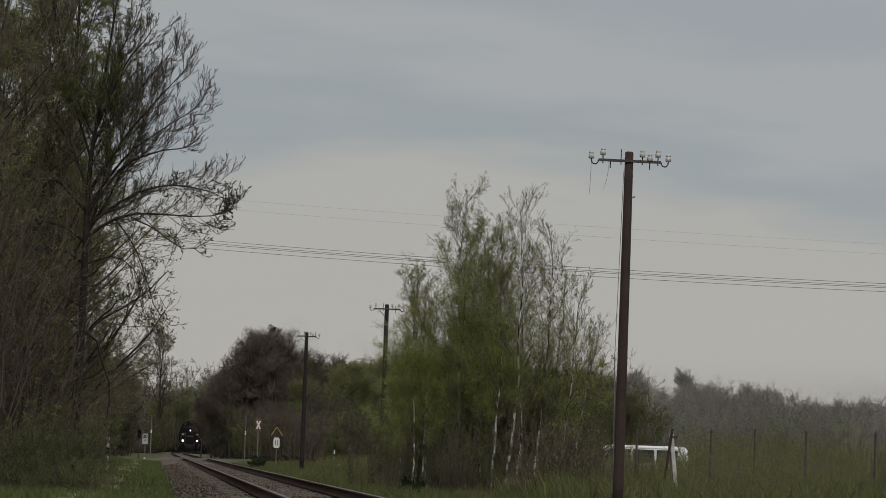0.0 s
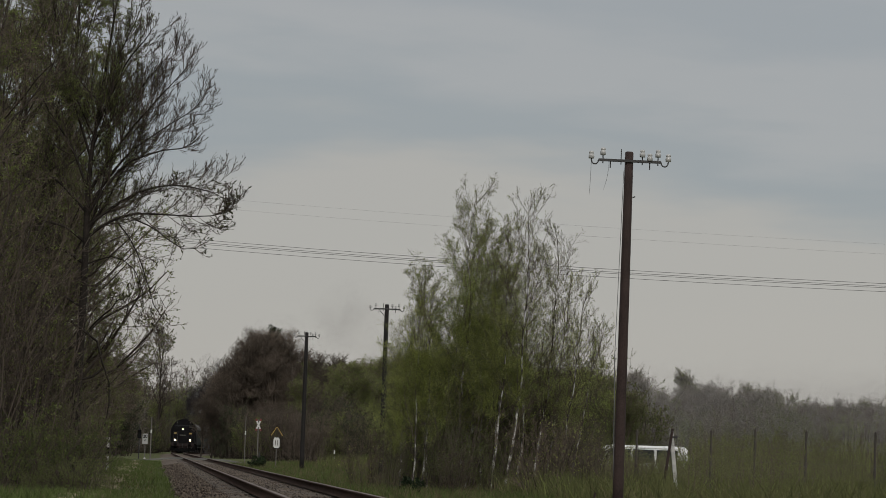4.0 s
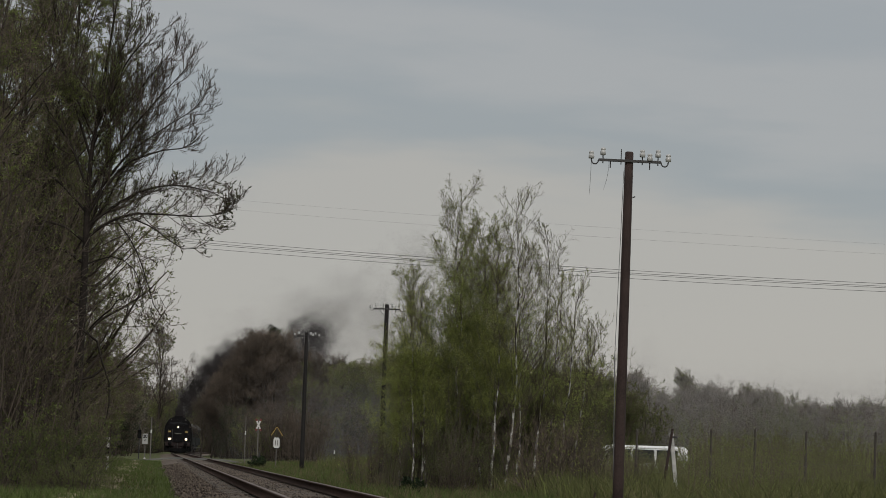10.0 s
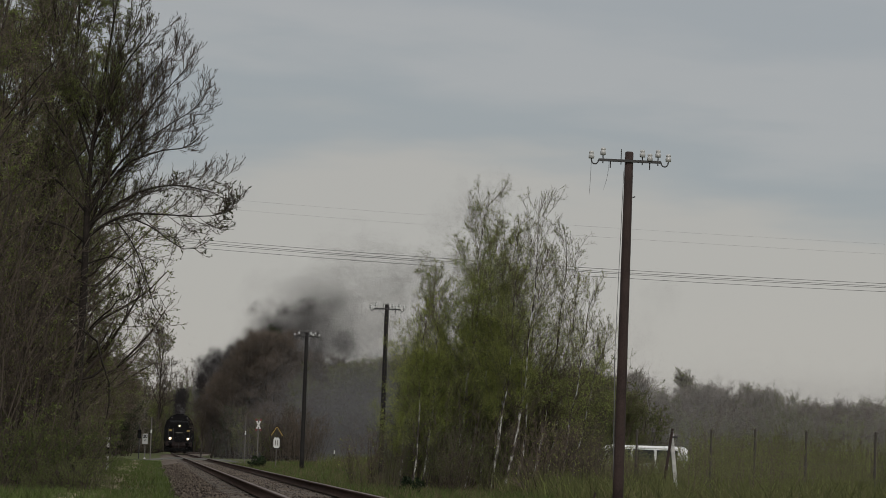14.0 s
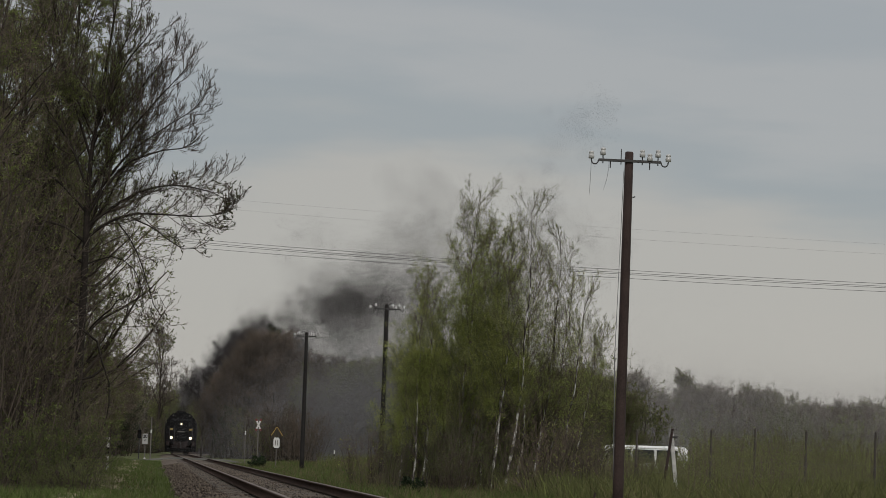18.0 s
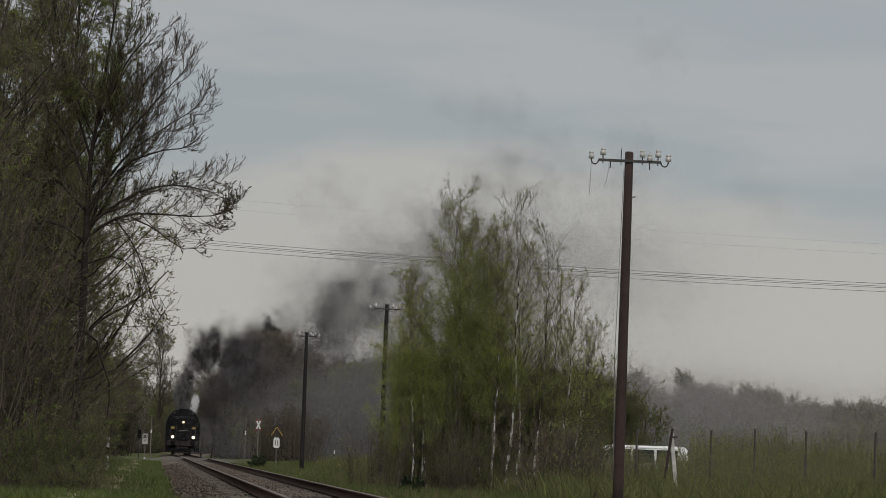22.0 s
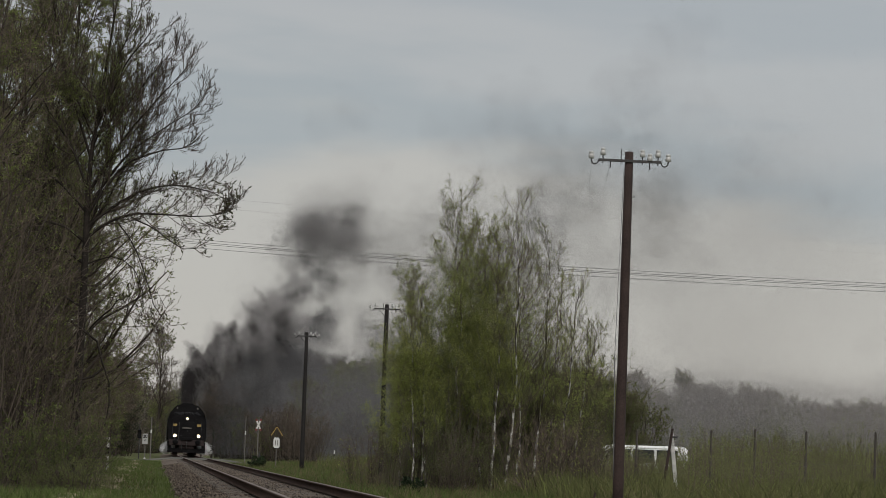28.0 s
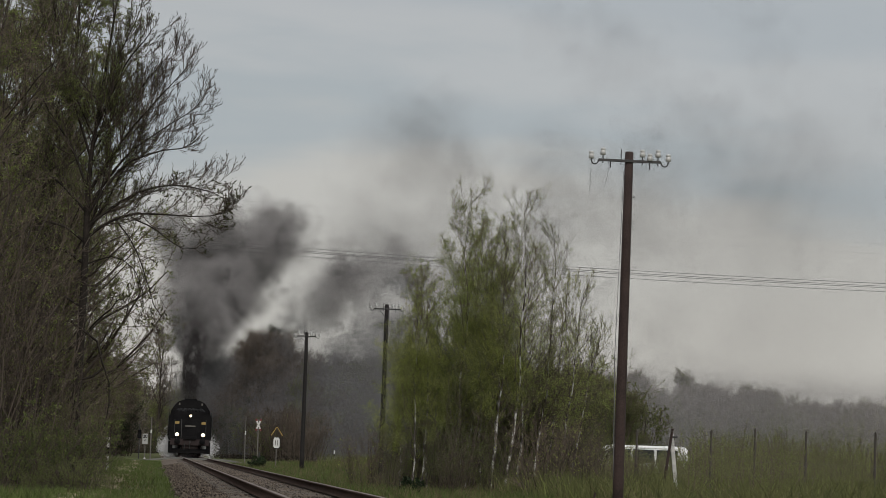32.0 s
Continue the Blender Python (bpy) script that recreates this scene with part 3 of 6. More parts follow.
def shrub(name, seed, x, y, height, spread, leaf, per, twig, label, stems=14, leaf_size=0.05, n=(7, 6), group=""):
    rng = np.random.default_rng(seed)
    Ts, Rs = [], []
    for i in range(stems):
        a, r = rng.uniform(0, 2 * math.pi), rng.uniform(0.1, 1) * spread
        h = height * rng.uniform(0.6, 1.05)
        t, r_ = stem(rng, (0.3 * r * math.cos(a), 0.3 * r * math.sin(a), 0), (r * math.cos(a), r * math.sin(a), h), 7, 0.05, 0.008 + 0.0028 * height, 0.004)
        Ts.append(t), Rs.append(r_)
    T, TR = np.concatenate(Ts), np.concatenate(Rs)
    A, AR = sprout(rng, T, TR, n[0], 0.1, 0.4, 38, 0.3, 0.55, 5, 0.15, 0.5, rmin=0.005)
    B, BR = sprout(rng, A, AR, n[1], 0.1, 0.5, 40, 0.1, 0.6, 4, 0.2, 0.4, rmin=0.0036)
    parts = [("shoot_mass", tubes(T, TR, 5), M_TWIGDARK), ("twig_mass", merge([tubes(A, AR), tubes(B, BR)]), twig)]
    if per:
        parts.append(("foliage", leaves(rng, B, per, leaf_size, 0.6, 0.2), leaf))
    return plant(name, x, y, parts, label, "shrub", group)


def scatter(source, rows):
    """Copies of a plant: x, y, turn, scale."""
    for x, y, turn, s in rows:
        ob = copy_thing(source, pose(x, y, ground_z(x, y) - 0.03, 0, 0, turn))
        ob.scale = (s, s, s)


rs = random.Random(4)
green_shrub = shrub("green_shrub", 71, 0.6, 99.0, 3.6, 1.4, M_LEAFSHADE, 12.0, M_BIRCHTWIG, "dense green shrub under the birches", 20, 0.032, group="undergrowth")
scatter(green_shrub, [(x + rs.uniform(-0.3, 0.3), rs.uniform(101.5, 107), rs.uniform(0, 360), rs.uniform(0.7, 1.1)) for x in np.linspace(-0.8, 2.6, 9)])
scatter(green_shrub, [(x + rs.uniform(-0.2, 0.2), rs.uniform(102.5, 106), rs.uniform(0, 360), rs.uniform(1.0, 1.28) - 0.5 * max(0.0, x - 5.2)) for x in np.linspace(2.4, 4.3, 9)])
scatter(green_shrub, [(x + rs.uniform(-0.3, 0.3), rs.uniform(93, 97), rs.uniform(0, 360), rs.uniform(0.3, 0.55)) for x in np.linspace(-1.1, 4.6, 7)])
bare_shrub = shrub("bare_shrub", 72, 2.6, 92.0, 2.3, 1.5, M_LEAFBIRCH, 0.5, M_TWIG, "bare dark-twigged bush in front of the birches", 12, 0.04, (9, 7), group="undergrowth")
scatter(bare_shrub, [(-1.9, 101.0, 40, 0.9), (-2.3, 104.0, 140, 0.75), (3.5, 90.5, 200, 0.85), (0.6, 94.0, 100, 0.6), (4.4, 93, 20, 0.7), (2.9, 89.0, 310, 1.0), (3.9, 88.0, 250, 0.9)])
scatter(bare_shrub, [(rs.uniform(4.2, 5.4), rs.uniform(84, 90), rs.uniform(0, 360), rs.uniform(0.45, 0.7)) for _ in range(3)])
bramble = shrub("bramble_bush", 73, -8.3, 63.0, 1.7, 1.4, M_LEAFSHADE, 10.0, M_TWIGRED, "tangled bramble bush with fresh green leaves", 14, 0.036, (6, 5), group="undergrowth")
scatter(bramble, [(line_x(y) - rs.uniform(3.9, 5.6), y, rs.uniform(0, 360), rs.uniform(0.3, 0.5)) for y in np.linspace(62, 90, 16)])
scatter(bramble, [(-10.45, 108.0, 30, 0.5), (-10.75, 108.6, 130, 0.48)])
scatter(bramble, [(rs.uniform(-8.8, -5.7), rs.uniform(55.5, 63), rs.uniform(0, 360), rs.uniform(0.22, 0.42)) for _ in range(22)])
scatter(bramble, [(rs.uniform(-8.2, -6.4), rs.uniform(57, 64), rs.uniform(0, 360), rs.uniform(0.6, 0.9)) for _ in range(8)])
scatter(bramble, [(line_x(y) - rs.uniform(4.9, 6.6), y, rs.uniform(0, 360), rs.uniform(0.5, 1.1)) for y in np.linspace(57, 125, 24)])
brown_bush = shrub("brown_bush", 74, -8.6, 72.0, 4.4, 1.5, M_LEAFBROWN, 3.0, M_TWIGRED, "tall reddish-brown bush with dry leaves", 18, 0.036, (7, 5), group="undergrowth")
scatter(brown_bush, [(-7.6, 60.5, 10, 1.0), (-8.3, 59.0, 150, 1.1), (-7.4, 69.0, 300, 0.55)])

scatter(brown_bush, [(line_x(y) - rs.uniform(6.2, 7.4) - max(0, (y - 110) * 0.02), y, rs.uniform(0, 360), rs.uniform(0.7, 1.2)) for y in np.linspace(70, 160, 18)])
leafy_bush = shrub("leafy_bush", 76, -9.0, 76.0, 4.0, 1.5, M_LEAF, 8.0, M_TWIG, "tall bush with fresh green leaves among the trees", 16, 0.035, (7, 5), group="undergrowth")
scatter(leafy_bush, [(-7.0, 62.5, 80, 0.6), (-6.8, 65.5, 220, 0.5), (-7.9, 61.5, 20, 1.1), (-8.6, 60.5, 100, 1.3)])
scatter(leafy_bush, [(line_x(y) - rs.uniform(6.2, 7.6) - max(0, (y - 110) * 0.015), y, rs.uniform(0, 360), rs.uniform(0.8, 1.4)) for y in np.linspace(58, 200, 28)])
scatter(leafy_bush, [(line_x(y) - rs.uniform(8.2, 9.2), y, rs.uniform(0, 360), rs.uniform(1.5, 1.9)) for y in np.linspace(95, 200, 18)])


def shoot_patch(seed, x, y, radius, height):
    """A patch of upright willow shoots in young leaf."""
    rng = np.random.default_rng(seed)
    n = 70
    r, a = radius * np.sqrt(rng.random(n)), rng.uniform(0, 2 * math.pi, n)
    sets = [stem(rng, (p * math.cos(q), p * math.sin(q), 0), (p * math.cos(q) + rng.normal(0, 0.12), p * math.sin(q) + rng.normal(0, 0.12), height * rng.uniform(0.45, 1.05)), 6, 0.04, 0.008, 0.003)
            for p, q in zip(r, a)]
    T, TR = np.concatenate([p for p, q in sets]), np.concatenate([q for p, q in sets])
    A, AR = sprout(rng, T, TR, 6, 0.1, 0.30, 24, 0.5, 0.6, 4, 0.1, 0.4, rmin=0.003)
    return plant("willow_shoots", x, y, [("shoot_mass", merge([tubes(T, TR), tubes(A, AR)]), M_BIRCHTWIG),
                                         ("foliage", merge([leaves(rng, A, 9.0, 0.036, 0.55, 0.0, 0.05, 0.03), leaves(rng, T, 10.0, 0.036, 0.55, 0.0, 0.1, 0.04)]), M_LEAFWEED)],
                 "upright green willow shoots along the fence", "shrub", "undergrowth by the fence")


weed_bush = shoot_patch(75, 7.4, 80.0, 1.5, 1.9)
for y0, y1, count, big in ((86, 98, 30, 0.62), (98, 115, 34, 0.8), (115, 140, 40, 1.0), (140, 166, 44, 1.2)):
    for x in np.linspace(0.045 * y0, 0.15 * y1, count):
        y = rs.uniform(y0, y1)
        x += rs.uniform(-0.4, 0.4)
        s = big * rs.uniform(0.8, 1.2) * (0.68 if 0.050 < x / y < 0.077 else 1.0)
        if x / y > 0.047:
            scatter(weed_bush, [(x, y, rs.uniform(0, 360), s)])


def conifer(name, seed, height):
    rng = np.random.default_rng(seed)
    T, TR = stem(rng, (0, 0, 0), (0, 0, height), 9, 0.01, 0.18, 0.02)
    A, AR = sprout(rng, T, TR, 90, 0.10, 0.40, 78, -0.1, 0.3, 5, 0.08, 0.85, rmin=0.02)
    B, BR = sprout(rng, A, AR, 9, 0.1, 0.4, 42, -0.1, 0.6, 3, 0.1, 0.5, rmin=0.014)
    lv = leaves(rng, B, 13, 0.17, 0.35, 0.3, 0.0, 0.06)
    return plant(name, 0, 0, [("trunk", tubes(T, TR, 6), M_BARK), ("branchwork", merge([tubes(A, AR), tubes(B, BR)]), M_TWIG), ("needle_mass", lv, M_NEEDLE)],
                 "dark evergreen conifer behind the crossing", "tree", "far trees")


def wood_tree(name, seed, height, width, leaf, per, twig, label, group="trees of the distant wood", leaf_size=0.09):
    """A far tree with a full rounded crown of many lobes, each a fan of fine twigs."""
    rng = np.random.default_rng(seed)
    T, TR = stem(rng, (0, 0, 0), (rng.normal(0, 0.3), 0, height * 0.8), 9, 0.02, 0.16, 0.04)
    lobes = unit(rng.normal(size=(20, 3)) * np.array((1, 1, 0.9)) + UP * 0.25) * np.array((width * 0.36, width * 0.36, height * 0.29)) * rng.uniform(0.6, 1.0, (20, 1))
    lobes = lobes + np.array((0, 0, height * 0.60))
    limbs = [stem(rng, T[0, 3 + int(4 * rng.random())] * np.array((1, 1, 0.8)), p, 6, 0.05, 0.06, 0.025) for p in lobes]
    A, AR = np.concatenate([p for p, r in limbs]), np.concatenate([r for p, r in limbs])
    way = unit(np.repeat(unit(lobes - np.array((0, 0, height * 0.5))), 22, 0) * 0.7 + rng.normal(size=(440, 3)) * 0.75 + UP * 0.2)
    start = np.repeat(lobes, 22, 0) + rng.normal(size=(440, 3)) * width * 0.03
    reach = (width * 0.21 * rng.uniform(0.5, 1.15, 440))[:, None]
    B = np.stack([start + way * reach * f + UP * 0.05 * f * f for f in (0.0, 0.35, 0.7, 1.0)], 1)
    BR = np.tile(np.linspace(0.018, 0.009, 4), (440, 1))
    C, CR = sprout(rng, B, BR, 6, 0.1, 0.55, 40, 0.2, 0.8, 3, 0.15, 0.4, rmin=0.008)
    D, DR = sprout(rng, C, CR, 3, 0.1, 0.6, 40, 0.1, 0.8, 2, 0.2, 0.3, rmin=0.0065)
    parts = [("trunk", tubes(T, TR, 6), M_BARK), ("branchwork", merge([tubes(A, AR), tubes(B, BR)]), twig), ("twig_mass", merge([tubes(C, CR), tubes(D, DR)]), twig)]
    if per:
        parts.append(("foliage", leaves(rng, C, per, leaf_size, 0.7, 0.1, 0.0, 0.08), leaf))
    return plant(name, 0, 0, parts, label, "tree", group)


bare_far = [wood_tree("bare_tree", 81, 11.0, 5.6, None, 0, M_TWIG, "bare brown broadleaf tree", "far trees"),
            wood_tree("bare_tree", 82, 9.0, 5.0, M_LEAFBROWN, 2.0, M_TWIGRED, "brown tree just coming into bud", "far trees")]
green_far = [wood_tree("leafing_tree", 83, 10.0, 5.6, M_LEAF, 8.0, M_TWIG, "broadleaf tree with fresh green crown", "far trees"),
             wood_tree("leafing_tree", 84, 9.0, 5.2, M_LEAF, 5.0, M_TWIG, "broadleaf tree with thin green crown", "far trees")]
fir = conifer("conifer", 85, 11)


def thicket(name, seed, leaf, per, twig, label, size=0.08, fine=0.7):
    """A wide far bush, five metres high."""
    rng = np.random.default_rng(seed)
    Ts, Rs = [], []
    for i in range(22):
        a, r = rng.uniform(0, 2 * math.pi), rng.uniform(0.1, 1) * 2.4
        t, r_ = stem(rng, (0.6 * r * math.cos(a), 0.6 * r * math.sin(a), 0), (r * math.cos(a), r * math.sin(a), rng.uniform(2.4, 5.2)), 5, 0.06, 0.05 * fine, 0.015 * fine)
        Ts.append(t), Rs.append(r_)
    T, TR = np.concatenate(Ts), np.concatenate(Rs)
    A, AR = sprout(rng, T, TR, 12, 0.02, 0.36, 42, 0.3, 0.6, 3, 0.15, 0.4, rmin=0.018 * fine)
    B, BR = sprout(rng, A, AR, 5, 0.0, 0.6, 42, 0.2, 0.7, 2, 0.2, 0.3, rmin=0.013 * fine)
    parts = [("shoot_mass", tubes(T, TR, 4), M_BARK), ("twig_mass", merge([tubes(A, AR), tubes(B, BR)]), twig)]
    parts.append(("foliage", leaves(rng, B, per, size, 0.7, 0.1, 0.0), leaf))
    return plant(name, 0, 0, parts, label, "bush", "far thickets")


thick_brown = thicket("brown_thicket", 86, M_LEAFBROWN, 5.0, M_TWIGRED, "dense brown thicket of bare twigs")
thick_green = thicket("green_thicket", 87, M_LEAF, 11.0, M_TWIG, "dense thicket coming into green leaf")
thick_dark = thicket("dark_thicket", 88, M_NEEDLE, 9.0, M_TWIG, "dense dark thicket below the trees")
wood_brown = thicket("wood_edge", 90, M_LEAFBROWN, 5.0, M_TWIGHAZED, "grey-brown edge of a distant wood", 0.08, 0.6)
wood_green = thicket("wood_edge", 91, M_LEAF, 6.0, M_TWIGHAZED, "distant wood just turning green", 0.08, 0.6)

placed = set()
LOW_GAP = 0.0178


def place(first, x, y, turn, s):
    """The first use of a far plant takes the original's place."""
    z = ground_z(x, y) - 0.05 if abs(x) < 300 else 0
    if -0.092 < x / y < -0.0755:  # low growth only in the gap before the round bare tree
        s = min(s, (0.95 + LOW_GAP * y) / (5.4 if "thicket" in first.name or "edge" in first.name else 10.5))
    if first.name not in placed:
        placed.add(first.name)
        first.matrix_basis = pose(x, y, z, 0, 0, turn)
        ob = first
    else:
        ob = copy_thing(first, pose(x, y, z, 0, 0, turn))
    ob.scale = (s, s, s)


rf = random.Random(9)


def turn():
    return rf.uniform(0, 360)


# beyond the crossing, east of the line
for k in range(30):
    y = rf.uniform(340, 430)
    place(rf.choice(bare_far), line_x(y) + rf.uniform(4.5, 9.5), y, turn(), rf.uniform(0.45, 0.8))
for k in range(26):
    y = rf.uniform(330, 430)
    place(rf.choice((thick_brown, thick_brown, thick_dark)), line_x(y) + rf.uniform(4.6, 10), y, turn(), rf.uniform(0.6, 1.1))
for k in range(22):
    y = rf.uniform(245, 330)
    place(rf.choice((thick_brown, thick_brown, thick_green)), line_x(y) + rf.uniform(6.0, 12.0), y, turn(), rf.uniform(0.45, 0.85))
for x, y, s, kind in ((-18.6, 352, 1.12, 0), (-17.4, 356, 1.15, 1), (-16.5, 351, 1.12, 1), (-19.6, 349, 1.0, 1), (-15.4, 352, 0.98, 0), (-20.6, 359, 0.98, 1), (-17.9, 347, 1.06, 1), (-21.8, 353, 0.8, 1), (-18.2, 349, 1.08, 0), (-17.0, 353, 1.0, 0), (-19.2, 354, 0.95, 0), (-23.4, 352, 0.62, 0), (-22.5, 355, 0.76, 0), (-24.4, 350, 0.52, 0), (-21.2, 347, 0.85, 0),
                      (-14.4, 349, 0.85, 0), (-16.9, 346, 0.9, 0)):
    place((bare_far[0], fir)[kind == 1 and y % 2 == 0], x, y, turn(), s * (1.08 if kind == 1 and y % 2 == 0 else 1.17))
for k in range(34):
    y = rf.uniform(300, 390)
    place(rf.choice(green_far + green_far + green_far + bare_far[:1]), rf.uniform(-13.0, 6.0) * y / 330, y, turn(), rf.uniform(0.85, 1.1))
for k in range(40):
    y = rf.uniform(270, 340)
    place(rf.choice((thick_green, thick_dark, thick_dark, thick_brown)), rf.uniform(-12.0, 8.0) * y / 300, y, turn(), rf.uniform(0.7, 1.2))
# west of the line beyond the crossing
for k in range(36):
    y = rf.uniform(250, 500)
    place(rf.choice(bare_far + bare_far + green_far[1:]), line_x(y) - rf.uniform(5.5, 12), y, turn(), rf.uniform(0.55, 0.9))
for k in range(34):
    y = rf.uniform(245, 500)
    place(rf.choice((thick_brown, thick_dark, thick_green)), line_x(y) - rf.uniform(5.6, 11), y, turn(), rf.uniform(0.6, 1.1))
round_tree = broad_tree("bare_tree", 89, -40.3, 488, 5.5, 0.085, (0.1, 0), (30, 9, 7, 3), 0.45, 42, None, 0, 0, M_TWIGDARK, "tall bare round-crowned tree beside the line", group="far trees", first=0.26, reach=0.46)
round_tree.scale = (3.05, 3.05, 3.05)
for k in range(26):
    y = rf.uniform(260, 470)
    place(rf.choice((wood_brown, thick_brown, thick_dark)), line_x(y) - rf.uniform(5.8, 10), y, turn(), rf.uniform(0.8, 1.35))
for k in range(30):
    place(rf.choice(bare_far + green_far), rf.uniform(-58, -14), rf.uniform(570, 660), turn(), rf.uniform(1.1, 1.55))
for k in range(44):
    place(rf.choice((thick_brown, thick_dark, thick_green)), rf.uniform(-60, -10), rf.uniform(560, 640), turn(), rf.uniform(1.5, 2.3))
for k in range(40):
    place(rf.choice((wood_brown, wood_brown, wood_green)), rf.uniform(-62, -14), rf.uniform(565, 640), turn(), rf.uniform(2.1, 2.9))
for k in range(22):
    y = rf.uniform(290, 500)
    place(rf.choice((wood_brown, thick_green, wood_green)), line_x(y) - rf.uniform(6.5, 12), y, turn(), rf.uniform(1.1, 1.6))
# west side, between the near trees and the crossing
for k in range(16):
    y = rf.uniform(130, 232)
    place(rf.choice(green_far + bare_far), line_x(y) - rf.uniform(9.0, 12.5), y, turn(), rf.uniform(0.5, 0.8))
for k in range(16):
    y = rf.uniform(130, 225)
    place(rf.choice((thick_brown, thick_dark, thick_green)), line_x(y) - rf.uniform(8.5, 11.5), y, turn(), rf.uniform(0.7, 1.1))
# young green trees behind the van
for x, y, s in ((7.6, 190, 0.66), (8.7, 187, 0.62), (9.7, 192, 0.60), (10.7, 189, 0.52)):
    place(green_far[0], x, y, turn(), s)
    place(thick_green, x + 0.4, y + 3, turn(), 0.95)
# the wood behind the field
wood_kinds = [wood_tree("wood_tree", 101, 10.5, 6.6, None, 0, M_TWIGHAZED, "bare grey-brown round-crowned tree of the distant wood"),
              wood_tree("wood_tree", 102, 9.6, 5.4, M_LEAFBROWN, 1.5, M_TWIGHAZED, "brownish budding tree of the distant wood"),
              wood_tree("wood_tree", 103, 10.8, 5.0, M_LEAFWEED, 2.6, M_TWIGHAZED, "distant wood tree in thin fresh leaf")]
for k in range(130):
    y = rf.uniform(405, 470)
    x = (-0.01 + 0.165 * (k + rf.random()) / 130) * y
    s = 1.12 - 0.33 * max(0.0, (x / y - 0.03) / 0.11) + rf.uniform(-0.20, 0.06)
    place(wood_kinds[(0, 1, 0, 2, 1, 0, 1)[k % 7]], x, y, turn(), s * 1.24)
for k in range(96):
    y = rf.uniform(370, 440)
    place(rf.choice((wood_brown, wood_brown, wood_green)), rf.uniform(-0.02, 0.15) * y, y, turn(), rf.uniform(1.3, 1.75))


def tufts(name, seed, count, region, height, width, material, label, category="grass"):
    """Grass blades over a region of (offset from the line, distance)."""
    rng = np.random.default_rng(seed)
    u0, u1, y0, y1 = region
    y = y0 + (y1 - y0) * rng.random(count) ** 1.3
    u = u0 + (u1 - u0) * rng.random(count)
    x = np.array([line_x(b) + a for a, b in zip(u, y)])
    keep = np.array([noise.noise((a * 0.7, b * 0.3, seed)) > -0.25 for a, b in zip(x, y)])
    x, y = x[keep], y[keep]
    z = np.array([ground_z(a, b) for a, b in zip(x, y)]) - 0.01
    n = len(x)
    p = np.stack([x, y, z], 1)
    a = rng.uniform(0, 2 * math.pi, n)
    w = np.stack([np.cos(a), np.sin(a) * 0.4, 0 * a], 1) * width * 0.5
    h = height * rng.uniform(0.4, 1.2, n)[:, None]
    lean = np.stack([rng.normal(0, 0.35, n), rng.normal(0, 0.3, n), np.ones(n)], 1)
    V = np.stack([p - w, p + w, p + w * 0.6 + lean * h * 0.55, p - w * 0.6 + lean * h * 0.55, p + lean * h * np.array((1.6, 1.4, 1.0))], 1).reshape(-1, 3)
    b = np.arange(n) * 5
    F = np.concatenate([np.stack([b, b + 1, b + 2], 1), np.stack([b, b + 2, b + 3], 1), np.stack([b + 3, b + 2, b + 4], 1)])
    tagged(put(name, raw_mesh(name, V, F, material)), label, category, kind="stuff")


tufts("verge_grass", 1, 34000, (-6.5, -2.15, 46, 230), 0.17, 0.02, M_GRASS, "fresh green grass on the verge beside the ballast")
tufts("dry_grass", 2, 6000, (-6.0, -2.5, 50, 215), 0.14, 0.02, M_DRY, "dry straw-coloured grass on the verge")
tufts("trackside_grass", 3, 26000, (2.4, 9.0, 60, 225), 0.28, 0.025, M_GRASS, "uneven green grass between track and poles")
tufts("trackside_straw", 4, 9000, (2.4, 9.0, 60, 225), 0.34, 0.02, M_DRY, "dry grass stalks between track and poles")
tufts("field_weeds", 5, 64000, (7.0, 34.0, 70, 200), 0.8, 0.036, M_WEED, "tall green weeds in the fenced field", "weeds")
tufts("field_shoots", 7, 24000, (7.0, 34.0, 74, 200), 0.8, 0.03, M_LEAFWEED, "pale green shoots among the weeds", "weeds")
tufts("field_straw", 6, 14000, (7.0, 34.0, 70, 200), 0.7, 0.018, M_DRY, "tall dry stalks in the fenced field", "weeds")


